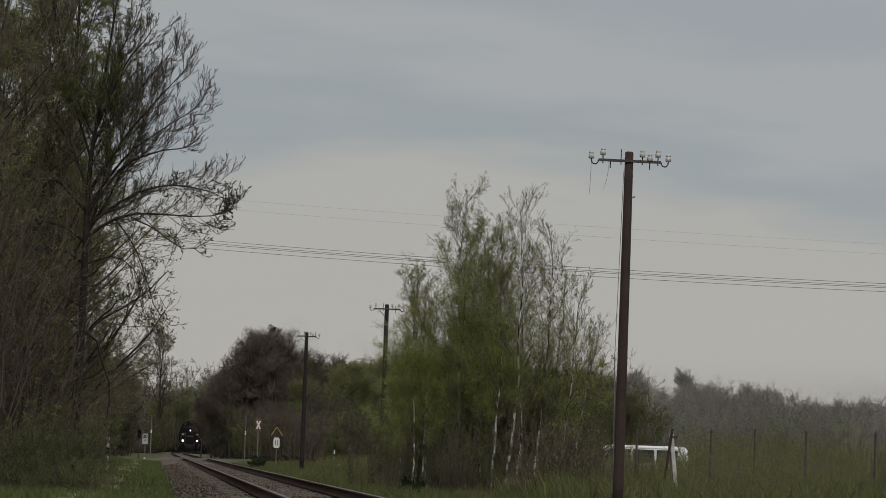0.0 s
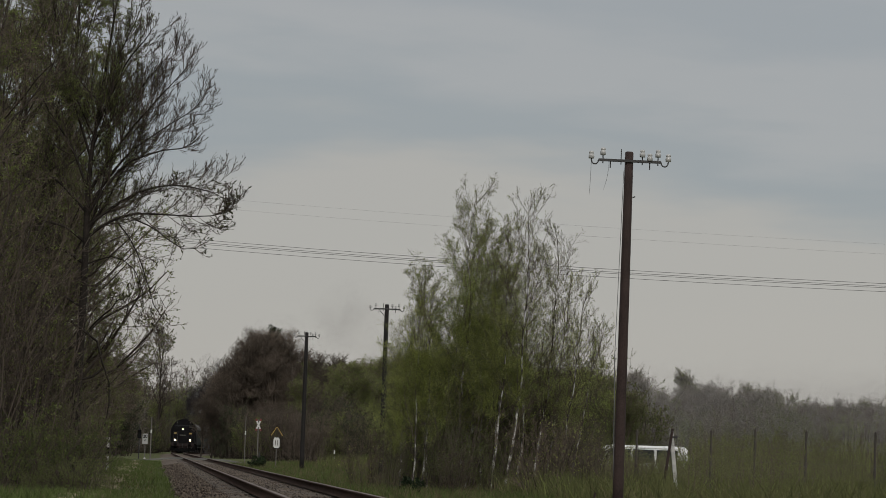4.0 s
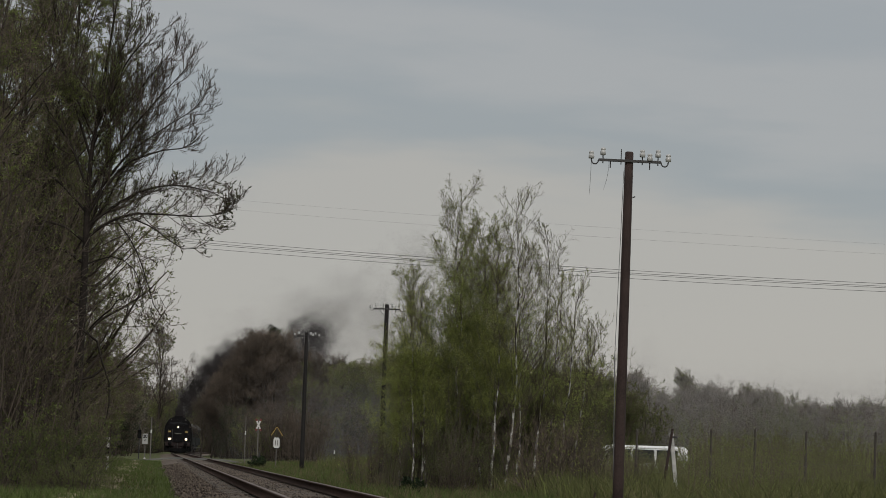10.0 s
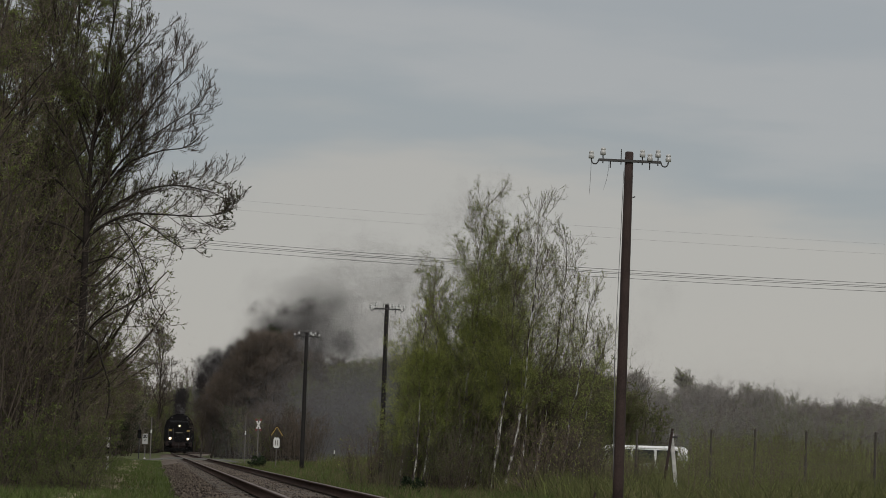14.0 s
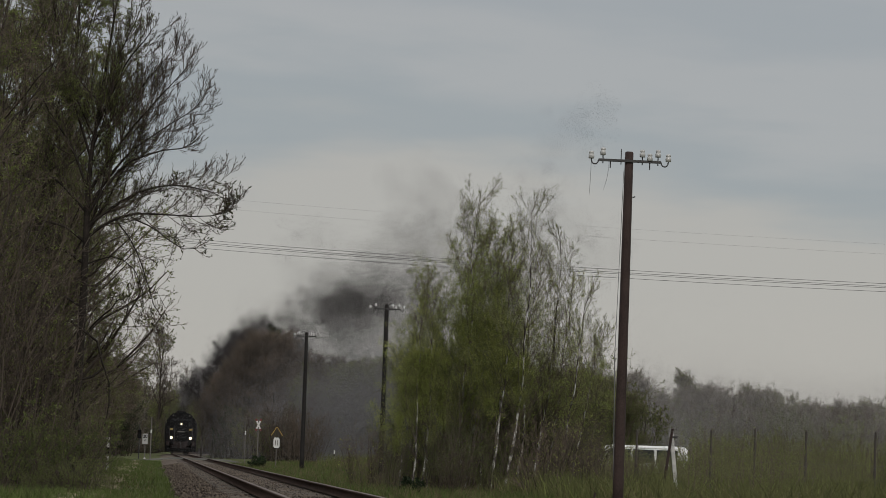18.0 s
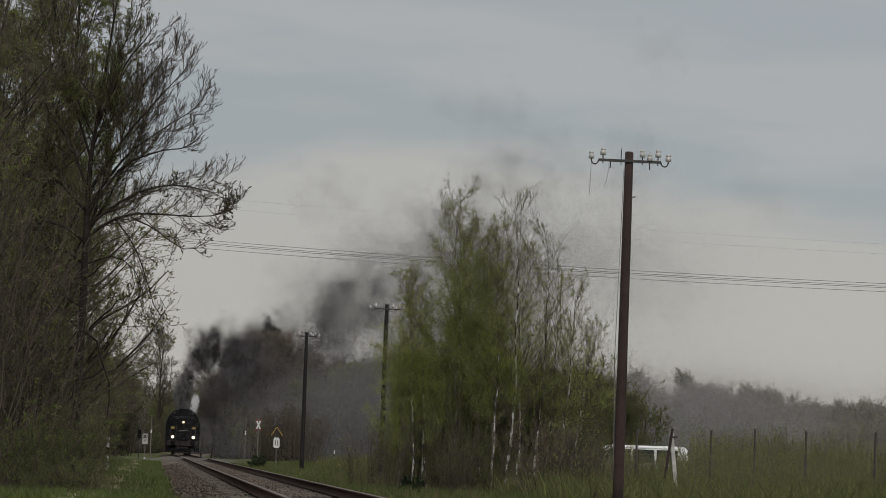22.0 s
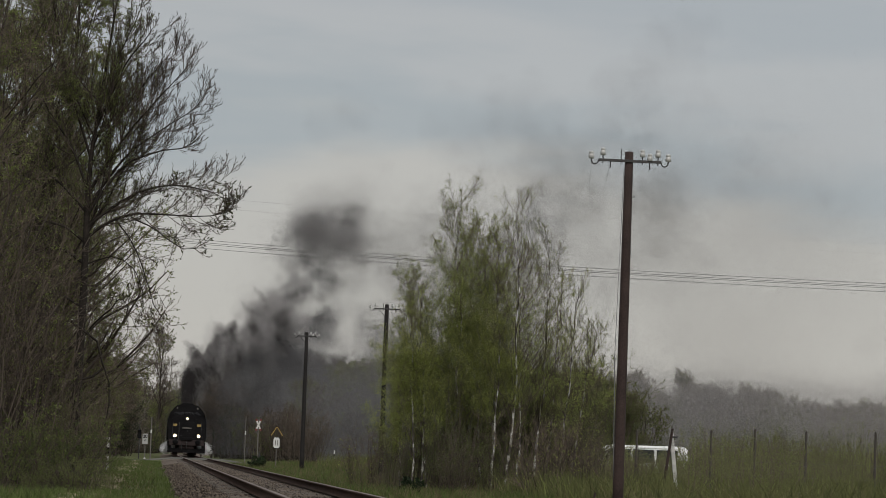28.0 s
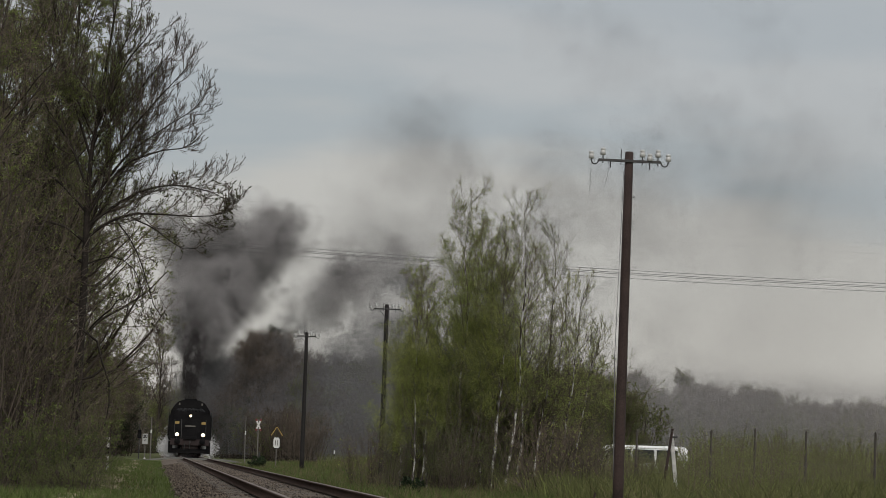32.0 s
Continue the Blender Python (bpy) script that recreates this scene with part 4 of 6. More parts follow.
# ---- beside the line ----
def telegraph_pole(x, y, height, arm, turn, wires=False, lean=0.0, cap=1.0):
    pole = empty("telegraph_pole", x, y, ground_z(x, y) - 0.1, turn)
    pole.matrix_basis = pole.matrix_basis @ pose(0, 0, 0, 0, lean, 0)
    bm = lathe(bmesh.new(), [(0.118, 0), (0.112, 0.8), (0.104, height * 0.4), (0.094, height * 0.8), (0.088, height - 0.02), (0.070, height)], sides=14)
    part("post", bm, M_POLE if wires else M_POLESHADED, pole, "dark creosoted wooden post", True)
    za = height - 0.20
    bm = box(bmesh.new(), 0, -0.10, za, arm, 0.045, 0.055, 0.006)
    for sx in (-1, 1):
        for i in range(7):
            a0, a1 = math.pi * i / 7, math.pi * (i + 1) / 7
            c = sx * (arm / 2 + 0.075)
            rod(bm, (c - sx * 0.075 * math.cos(a0), -0.10, za - 0.09 * math.sin(a0)), (c - sx * 0.075 * math.cos(a1), -0.10, za - 0.09 * math.sin(a1)), 0.014, sides=6)
        rod(bm, (sx * (arm / 2 + 0.15), -0.10, za), (sx * (arm / 2 + 0.15), -0.10, za + 0.05), 0.013, sides=6)
    part("crossarm", bm, M_IRON, pole, "iron crossarm with hooked ends")

    def insulator(px, z0):
        bm = lathe(bmesh.new(), [(r * cap, h * cap) for r, h in ((0.022, 0), (0.056, 0.0), (0.060, 0.06), (0.052, 0.085), (0.040, 0.095), (0.052, 0.11), (0.048, 0.145), (0.02, 0.155))], at=(px, -0.10, z0), sides=12)
        part("insulator", bm, M_PORCELAIN, pole, "white porcelain insulator", True)

    for px, dz in ((-arm / 2 - 0.15, 0.02), (arm / 2 + 0.15, 0.02), (-arm * 0.43, 0.10), (arm * 0.20, 0.09), (arm * 0.32, 0.015), (arm * 0.45, 0.10)):
        insulator(px, za + dz)
        if dz > 0.05:
            part("pin", rod(bmesh.new(), (px, -0.10, za - 0.07), (px, -0.10, za + 0.11), 0.013, sides=6), M_IRON, pole)
    for px in (-arm * 0.31, arm * 0.32):
        part("pin", rod(bmesh.new(), (px, -0.10, za - 0.16), (px, -0.10, za + 0.03), 0.013, sides=6), M_IRON, pole)
    part("pin", rod(bmesh.new(), (-arm * 0.14, -0.10, za - 0.08), (-arm * 0.14, -0.10, za + 0.24), 0.011, sides=6), M_IRON, pole)
    if not wires:
        part("arm_brace", rod(bmesh.new(), (-0.36, -0.10, za), (-0.085, -0.07, za - 0.32), 0.014, sides=6), M_IRON, pole)
    if wires:
        for px, ln, dx in ((-arm / 2 - 0.15, 0.72, -0.02), (-arm * 0.33, 0.62, -0.10)):
            bm = bmesh.new()
            for i in range(6):
                rod(bm, (px + dx * (i / 6) ** 2, -0.10, za - ln * i / 6), (px + dx * ((i + 1) / 6) ** 2, -0.10, za - ln * (i + 1) / 6), 0.0035, sides=4)
            part("loose_wire", bm, M_WIRE, pole, "broken wire hanging down")
        part("hook", rod(bmesh.new(), (0.09, -0.02, height - 0.95), (0.15, -0.02, height - 0.92), 0.012, sides=6), M_IRON, pole)
        bm = rod(bmesh.new(), (-0.10, 0.01, 0.6), (-0.16, 0.01, 3.4), 0.010, sides=6)
        rod(bm, (-0.16, 0.01, 3.4), (-0.10, 0.01, height - 0.4), 0.006, sides=6)
        part("earth_wire", bm, M_WIRE, pole, "thin wire running down the post")
    return tagged(pole, "dark wooden telegraph pole with white insulators" + (" and broken wires" if wires else ""), "telegraph pole", "telegraph poles")


telegraph_pole(3.76, 69.0, 7.58, 1.30, 6, True)
telegraph_pole(-2.26, 141.0, 7.45, 1.12, 8, cap=0.85)
telegraph_pole(-6.64, 168.0, 7.03, 0.94, 10, cap=0.8)


def power_line(name, a, b, sag, r, label):
    a, b, t = np.array(a, float), np.array(b, float), np.linspace(0, 1, 25)[:, None]
    line = a + (b - a) * t - UP * sag * 4 * t * (1 - t)
    tagged(put(name, raw_mesh(name, *tubes(line[None], np.full((1, 25), r), 5), M_WIRE)), label, "power line", "power lines across the field")


for dz, dx in ((0.0, 0.0), (0.14, 0.6), (0.36, 1.3), (-0.30, -0.6)):
    power_line("overhead_cable", (-34.0, 215 + dx, 15.05 + dz), (52.0, 182 + dx, 11.1 + dz * 0.8), 0.9, 0.013, "thin dark overhead cable strung high over the field")
for dz in (0.0, 0.75):
    power_line("overhead_cable", (-44.0, 260, 21.0 + dz), (60.0, 250, 17.0 + dz), 0.8, 0.0045, "very thin overhead wire high over the field")



def cable_pole(x, y, heights):
    """A plain wooden pole that carries the ends of the cables: (offset along y, height) of each."""
    top = max(h for d, h in heights) + 0.3
    pole = empty("power_pole", x, y, ground_z(x, y) - 0.1)
    part("post", lathe(bmesh.new(), [(0.17, 0), (0.15, top * 0.5), (0.12, top + 0.1), (0.06, top + 0.14)], sides=12), M_POLE, pole, "dark wooden post", True)
    for d, h in heights:
        part("crossarm", box(bmesh.new(), 0, d / 2, h - ground_z(x, y) + 0.02, 0.09, abs(d) + 0.3, 0.09, 0.01), M_FENCE, pole)
        part("insulator", lathe(bmesh.new(), [(0.03, 0), (0.06, 0.01), (0.06, 0.08), (0.03, 0.10)], at=(0, d, h - ground_z(x, y) + 0.065), sides=10), M_PORCELAIN, pole)
    tagged(pole, "tall wooden pole carrying overhead cables", "power pole", "power poles")


LOW = ((0.0, 0.0), (0.14, 0.6), (0.36, 1.3), (-0.30, -0.6))
cable_pole(-34.0, 215.0, [(dx, 15.05 + dz) for dz, dx in LOW])
cable_pole(52.0, 182.0, [(dx, 11.1 + dz * 0.8) for dz, dx in LOW])
cable_pole(-44.0, 260.0, [(0.0, 21.0), (0.0, 21.75)])
cable_pole(60.0, 250.0, [(0.0, 17.0), (0.0, 17.75)])

# fence of the field
FENCE = [(5.30, 89.0, 1.95), (7.06, 86.5, 1.96), (8.10, 85.6, 2.0), (9.29, 84.6, 1.97), (10.82, 83.0, 1.97), (12.4, 81.0, 1.97)]
for x, y, h in FENCE:
    p = empty("fence_post", x, y, ground_z(x, y) - 0.05, rs.uniform(-8, 8))
    part("post", lathe(bmesh.new(), [(0.034, 0), (0.032, h * 0.5), (0.029, h), (0.013, h + 0.03)], sides=8), M_FENCE, p)
    for k in range(3):
        part("wire_tie", lathe(bmesh.new(), [(0.035, 0.5 + 0.6 * k), (0.036, 0.505 + 0.6 * k), (0.035, 0.51 + 0.6 * k)], sides=8), M_WIRE, p)
    tagged(p, "thin dark weathered fence post", "fence post", "fence posts")
for k in range(5):
    line = np.array([[(x, y, 0.4 + 0.36 * k) for x, y, h in FENCE]])
    tagged(put("fence_wire", raw_mesh("fence_wire", *tubes(line, np.full((1, len(FENCE)), 0.0022), 4), M_WIRE)), "thin fence wire strung along the posts", "wire", "fence wires")
p = empty("concrete_post", 6.36, 88.0, ground_z(6.36, 88) - 0.1)
bm = box(bmesh.new(), 0, 0, 0.98, 0.10, 0.10, 1.96, 0.012, None)
bmesh.ops.transform(bm, matrix=pose(0, 0, 0, 0, -6.5, 0), verts=bm.verts)
part("post", bm, M_CONCRETE, p, "chipped pale concrete post")
part("brace", rod(bmesh.new(), (-0.46, -0.08, 0.0), (-0.20, -0.08, 2.06), 0.042, 0.036), M_POLE, p, "dark wooden brace")
part("bracket", box(bmesh.new(), -0.14, 0.0, 1.84, 0.16, 0.15, 0.05, 0.006), M_IRON, p)
tagged(p, "leaning pale concrete post with a dark wooden brace", "fence post")
p = empty("wooden_stake", 3.28, 70.0, ground_z(3.28, 70) - 0.1)
part("stake", rod(bmesh.new(), (0, 0, 0), (0.06, 0, 0.55), 0.03, 0.02), M_POLE, p)
part("nail", rod(bmesh.new(), (0.03, -0.03, 0.4), (0.06, -0.05, 0.42), 0.006), M_IRON, p)
tagged(p, "short dark wooden stake beside the telegraph pole", "stake")


# the parked van
def van(x, y, turn):
    v = empty("van", x, y, ground_z(x, y), turn)
    prof = [(-2.25, 0.35), (-2.27, 1.0), (-2.20, 1.15), (-2.05, 1.80), (-1.85, 1.95), (1.75, 1.97), (1.95, 1.85), (2.22, 1.20), (2.27, 0.95), (2.27, 0.35)]
    bm = bmesh.new()
    prism(bm, prof, -0.86, 0.86)
    bmesh.ops.bevel(bm, geom=list(bm.edges), offset=0.05, segments=2, affect="EDGES")
    part("body", bm, M_VANWHITE, v, smooth=False)
    for wx in (-1.35, -0.2, 0.95):
        for sy in (-0.865, 0.865):
            part("window", box(bmesh.new(), wx, sy, 1.44, 1.02, 0.03, 0.66, 0.01), M_GLASS, v, "dark side window")
    part("rear_window", box(bmesh.new(), 2.10, 0, 1.52, 0.03, 1.3, 0.46, 0.008, pose(0, 0, 0, 0, -21, 0)), M_GLASS, v)
    part("windscreen", box(bmesh.new(), -2.13, 0, 1.48, 0.03, 1.4, 0.5, 0.008, pose(0, 0, 0, 0, 14, 0)), M_GLASS, v)
    for wx in (-1.4, 1.3):
        for sy in (-0.8, 0.8):
            w = part("wheel", lathe(bmesh.new(), [(0.2, -0.1), (0.31, -0.1), (0.33, -0.06), (0.33, 0.06), (0.31, 0.1), (0.2, 0.1)], "Y", (wx, sy, 0.33), 18), M_TYRE, v)
            part("hubcap", lathe(bmesh.new(), [(0.17, -0.115), (0.19, -0.10), (0.19, 0.10), (0.17, 0.115)], "Y", (wx, sy, 0.33), 14), M_WHITE, w)
    for sx in (-2.28, 2.28):
        part("bumper", box(bmesh.new(), sx, 0, 0.45, 0.10, 1.7, 0.16, 0.03), M_GREYPOST, v)
    part("roof_gutter", box(bmesh.new(), -0.05, -0.885, 1.84, 3.7, 0.03, 0.03, 0.006), M_WHITE, v)
    return tagged(v, "parked white van half hidden behind weeds", "van")


van(10.28, 165.0, 3)

# ---- the level crossing ----
cr = []
for k, x in enumerate(np.linspace(-60, 30, 61)):
    for v in (-1.5, -1.3, 1.3, 1.5):
        y = 213.0 + v + 0.06 * x
        u = x - line_x(y)
        z = 0.335 if abs(u) < 1.7 else 0.335 + (ground_z(x, y) + 0.05 - 0.335) * min(1.0, (abs(u) - 1.7) / 2.5)
        cr.append((x, y, z - (0.10 if abs(v) > 1.4 else 0.0)))
i = np.arange(60)[:, None] * 4 + np.arange(3)[None]
tagged(put("crossing_road", raw_mesh("crossing_road", cr, np.stack([i, i + 4, i + 5, i + 1], -1).reshape(-1, 4), M_ROAD)),
       "narrow pale asphalt road crossing the track", "road", kind="structure")


def sign_post(ob, height, r=0.035, material=None):
    part("post", lathe(bmesh.new(), [(r, 0), (r, height), (r * 0.6, height + 0.01)], sides=10), material or M_GREYPOST, ob)
    part("foot", lathe(bmesh.new(), [(r * 2.2, 0), (r * 2.2, 0.10), (r * 1.2, 0.14)], sides=10), M_CONCRETE, ob)


def saint_cross(x, y, z):
    ob = empty("crossbuck_sign", x, y, z, 4)
    sign_post(ob, 2.75)
    for a in (24, -24):
        bm = box(bmesh.new(), 0, -0.06 - 0.012 * (a > 0), 2.42, 0.095, 0.02, 0.80, 0.004, pose(0, 0, 0, 0, a, 0))
        blade = part("blade", bm, M_WHITE, ob, "white blade of the cross")
        for e in (-1, 1):
            bm = box(bmesh.new(), math.sin(radians(a)) * 0.33 * e, -0.075 - 0.012 * (a > 0), 2.42 + math.cos(radians(a)) * 0.33 * e, 0.114, 0.02, 0.13, 0.004, pose(0, 0, 0, 0, a, 0))
            part("red_tip", bm, M_SIGNRED, blade, "red blade tip")
    part("lamp_box", box(bmesh.new(), 0.12, -0.02, 0.4, 0.09, 0.09, 0.75, 0.02), M_IRON, ob)
    return tagged(ob, "white crossbuck sign with red tips at the crossing", "crossing sign")


saint_cross(-10.88, 206.0, 0.10)


def speed_board(x, y, z):
    ob = empty("speed_board", x, y, z)
    sign_post(ob, 1.55)
    part("board", box(bmesh.new(), 0, -0.05, 1.42, 0.38, 0.02, 0.70, 0.006), M_DULLWHITE, ob, "grimy white rectangular board")
    for text, z in (("20", 1.59), ("6", 1.25)):
        c = bpy.data.curves.new("number", "FONT")
        c.body, c.size, c.align_x, c.align_y, c.extrude, c.offset = text, 0.30, "CENTER", "CENTER", 0.003, 0.010
        tmp = bpy.data.objects.new("number", c)
        scene.collection.objects.link(tmp)
        me = bpy.data.meshes.new_from_object(tmp.evaluated_get(bpy.context.evaluated_depsgraph_get()))
        bpy.data.objects.remove(tmp)
        me.materials.clear()
        me.materials.append(M_BLACK)
        put("number", me, ob, pose(0, -0.064, z, 90, 0, 0), "black number " + text)
    return tagged(ob, "grimy white speed board with the numbers 20 and 6", "railway sign")


speed_board(-20.0, 232.0, 0.05)


def chevron_sign(x, y, z):
    ob = empty("whistle_board", x, y, z, 3)
    ob.scale = (0.9, 0.9, 1.0)
    sign_post(ob, 1.6, 0.03)
    for sx in (-1, 1):
        p = part("chevron_arm", box(bmesh.new(), sx * 0.19, -0.05, 2.14, 0.105, 0.02, 0.70, 0.004, pose(0, 0, 0, 0, -sx * 36, 0)), M_BLACK, ob, "black-edged slanting arm")
        part("yellow_stripe", box(bmesh.new(), sx * 0.19, -0.063, 2.13, 0.050, 0.012, 0.62, 0.003, pose(0, 0, 0, 0, -sx * 36, 0)), M_YELLOW, p, "yellow stripe")
    bm = bmesh.new()
    prism(bm, [(-0.13, 1.18), (0.13, 1.18), (0.20, 1.28), (0.20, 1.68), (0.13, 1.78), (-0.13, 1.78), (-0.20, 1.68), (-0.20, 1.28)], -0.065, -0.045)
    part("board", bm, M_WHITE, ob, "white eight-sided board")
    for mx in (-0.07, 0.07):
        part("mark", box(bmesh.new(), mx, -0.07, 1.48, 0.045, 0.008, 0.30, 0.002), M_GREYPOST, ob)
    bm = bmesh.new()
    prism(bm, [(-0.15, 1.15), (0.15, 1.15), (0.23, 1.26), (0.23, 1.70), (0.15, 1.81), (-0.15, 1.81), (-0.23, 1.70), (-0.23, 1.26)], -0.044, -0.034)
    part("board_edge", bm, M_BLACK, ob, "black edge of the board")
    return tagged(ob, "white board under a yellow and black chevron", "railway sign")


chevron_sign(-9.07, 192.0, -0.05)


def marker_post(x, y, z, h, label="white roadside marker post with a black band"):
    ob = empty("marker_post", x, y, z)
    part("post", box(bmesh.new(), 0, 0, h / 2, 0.08, 0.07, h, 0.012), M_WHITE, ob)
    part("black_band", box(bmesh.new(), 0, 0, h * 0.62, 0.088, 0.078, h * 0.2, 0.012), M_BLACK, ob, "black band")
    return tagged(ob, label, "marker post", "marker posts")


marker_post(-6.66, 222.0, 0.30, 0.85)
marker_post(-10.69, 110.0, 0.0, 1.22)


def bare_pole(x, y, z, h, r, label):
    ob = empty("wooden_post", x, y, z)
    part("shaft", lathe(bmesh.new(), [(r, 0), (r * 0.9, h * 0.6), (r * 0.8, h), (r * 0.3, h + 0.02)], sides=8), M_GREYPOST, ob)
    part("collar", lathe(bmesh.new(), [(r * 1.2, h * 0.62), (r * 1.25, h * 0.64), (r * 1.2, h * 0.70)], sides=8), M_WHITE, ob)
    return tagged(ob, label, "post", "posts at the crossing")


bare_pole(-11.74, 207.5, 0.1, 2.9, 0.03, "thin pale post beside the crossing")
bare_pole(-19.95, 236.0, 0.1, 2.9, 0.045, "thin grey wooden post near the crossing")
ob = empty("signal_box", -20.5, 233.0, 0.05)
part("post", lathe(bmesh.new(), [(0.04, 0), (0.04, 2.4), (0.02, 2.42)], sides=8), M_IRON, ob)
part("lamp_housing", box(bmesh.new(), 0, -0.05, 1.75, 0.26, 0.18, 0.62, 0.04), M_BLACK, ob, "black lamp housing")
part("hood", box(bmesh.new(), 0, -0.20, 1.98, 0.24, 0.16, 0.03, 0.01), M_BLACK, ob)
tagged(ob, "dark crossing signal seen from behind", "signal")
dark_bush = shrub("dark_bush", 77, -10.0, 187.0, 0.62, 0.6, M_NEEDLE, 6.0, M_TWIG, "low dark evergreen bush beside the track", 14, 0.09)
scatter(dark_bush, [(-0.68, 88.0, 60, 0.65)])

# ---- the train ----
SPEED = 6.6


def along(front, t):
    """Distance of a point that rides so far behind the train's front."""
    return 463.0 - SPEED * t + front


def ride(front, base, t):
    """The pose of a vehicle between two points of the line; its own y runs ahead."""
    a, b = along(front, t), along(front + base, t)
    pa, pb = Vector((line_x(a), a, RAIL_Z)), Vector((line_x(b), b, RAIL_Z))
    mid, d = (pa + pb) / 2, pa - pb
    return Matrix.Translation(mid) @ Matrix.Rotation(math.atan2(-d.x, d.y), 4, "Z")


LOCO_L, LOCO_IN = 13.0, 2.0


def wheelset(name, parent, y, r, spokes=True):
    w = part(name, bmesh.new(), M_IRON, parent)
    w.data.materials.clear()
    w.data.materials.append(M_REDFRAME)
    bm = bmesh.new()
    for sx in (-0.74, 0.74):
        lathe(bm, [(r * 0.80, -0.07), (r * 1.04, -0.07), (r * 1.04, -0.045), (r, -0.04), (r, 0.06), (r * 0.80, 0.06), (r * 0.80, -0.07)], "X", (sx, 0, 0), 24)
        lathe(bm, [(0.14, -0.09), (0.16, 0.0), (0.14, 0.09)], "X", (sx, 0, 0), 12)
        for i in range(10):
            a = 2 * math.pi * i / 10
            rod(bm, (sx, 0.12 * math.cos(a), 0.12 * math.sin(a)), (sx, r * 0.82 * math.cos(a), r * 0.82 * math.sin(a)), 0.035, 0.03, 5)
    rod(bm, (-0.7, 0, 0), (0.7, 0, 0), 0.08, sides=10)
    bm.to_mesh(w.data)
    bm.free()
    w.matrix_basis = pose(0, y, r)
    return w


def locomotive():
    """A tank engine that runs bunker first: y = 6.5 is the leading end."""
    ob = empty("steam_locomotive", 0, 0, 0)
    # bunker: tapered upper part over a wide lower part
    bm = bmesh.new()
    lo = [(-1.40, 1.20), (-1.46, 1.35), (-1.46, 2.65), (-1.38, 2.80), (1.38, 2.80), (1.46, 2.65), (1.46, 1.35), (1.40, 1.20)]
    prism(bm, lo, 4.0, 6.25)
    part("bunker", bm, M_BLACK, ob, "sooty black coal bunker")
    bm = bmesh.new()
    prism(bm, [(-1.22, 2.78), (-1.16, 3.05), (-0.98, 3.28), (0.98, 3.28), (1.16, 3.05), (1.22, 2.78)], 4.0, 6.0)
    up = part("bunker_top", bm, M_BLACK, ob)
    bm = bmesh.new()
    rc = random.Random(3)
    for i in range(60):
        m = Matrix.Translation((rc.uniform(-0.9, 0.9), rc.uniform(4.3, 5.8), 3.25 + rc.uniform(0, 0.16))) @ Euler((rc.random() * 3, rc.random() * 3, 0)).to_matrix().to_4x4()
        bmesh.ops.create_icosphere(bm, subdivisions=1, radius=rc.uniform(0.10, 0.2), matrix=m)
    part("coal", bm, M_COAL, up, "heap of black coal")
    # cab
    bm = bmesh.new()
    prism(bm, [(-1.50, 1.20), (-1.53, 1.5), (-1.53, 2.85), (-1.34, 3.36), (1.34, 3.36), (1.53, 2.85), (1.53, 1.5), (1.50, 1.20)], 2.0, 4.02)
    cab = part("cab", bm, M_BLACK, ob)
    bm = bmesh.new()
    half = [(1.41, 3.28), (1.40, 3.34), (1.28, 3.55), (1.12, 3.78), (0.98, 3.95), (0.84, 4.06), (0.62, 4.14), (0.32, 4.19)]
    arc = [(-x, z) for x, z in half] + [(x, z) for x, z in reversed(half)]
    prism(bm, arc, 1.7, 4.12)
    part("cab_roof", bm, M_BLACK, cab, "arched black cab roof")
    for sx in (-1, 1):
        # opaque pale panes: the sky behind the cab is painted, not seen through
        part("rear_window", box(bmesh.new(), sx * 0.80, 4.125, 3.86, 0.10, 0.03, 0.16, 0.01), M_GREYPOST, cab, "cab rear window, pale as the sky seen through it")
        part("side_window", box(bmesh.new(), sx * 1.50, 3.0, 2.95, 0.06, 0.9, 0.6, 0.01), M_GLASS, cab)
        part("handrail", rod(bmesh.new(), (sx * 1.57, 4.0, 1.4), (sx * 1.57, 4.0, 2.8), 0.02), M_IRON, cab)
    part("roof_vent", box(bmesh.new(), 0, 3.0, 4.23, 0.9, 0.9, 0.12, 0.03), M_BLACK, cab)
    # boiler, tanks
    bm = lathe(bmesh.new(), [(0.2, -6.25), (0.70, -6.22), (0.80, -6.1), (0.80, -4.4), (0.78, -4.35), (0.78, 2.1)], "Y", (0, 0, 2.75), 28)
    boiler = part("boiler", bm, M_BLACK, ob, smooth=True)
    lathe_b = lathe(bmesh.new(), [(0.30, 3.4), (0.26, 3.6), (0.23, 4.15), (0.29, 4.24), (0.31, 4.30), (0.20, 4.30)], "Z", (0, -5.3, 0), 18)
    part("chimney", lathe_b, M_BLACK, boiler, smooth=True)
    for y, r, h in ((-3.4, 0.36, 3.95), (-0.9, 0.34, 3.9)):
        part("dome", lathe(bmesh.new(), [(r + 0.06, 3.4), (r, 3.5), (r, h - 0.2), (r * 0.75, h - 0.04), (0.05, h)], "Z", (0, y, 0), 18), M_BLACK, boiler, smooth=True)
    for y in (-4.4, -2.3, -0.2, 1.5):
        part("boiler_band", lathe(bmesh.new(), [(0.785, y - 0.04), (0.80, y), (0.785, y + 0.04)], "Y", (0, 0, 2.75), 28), M_IRON, boiler)
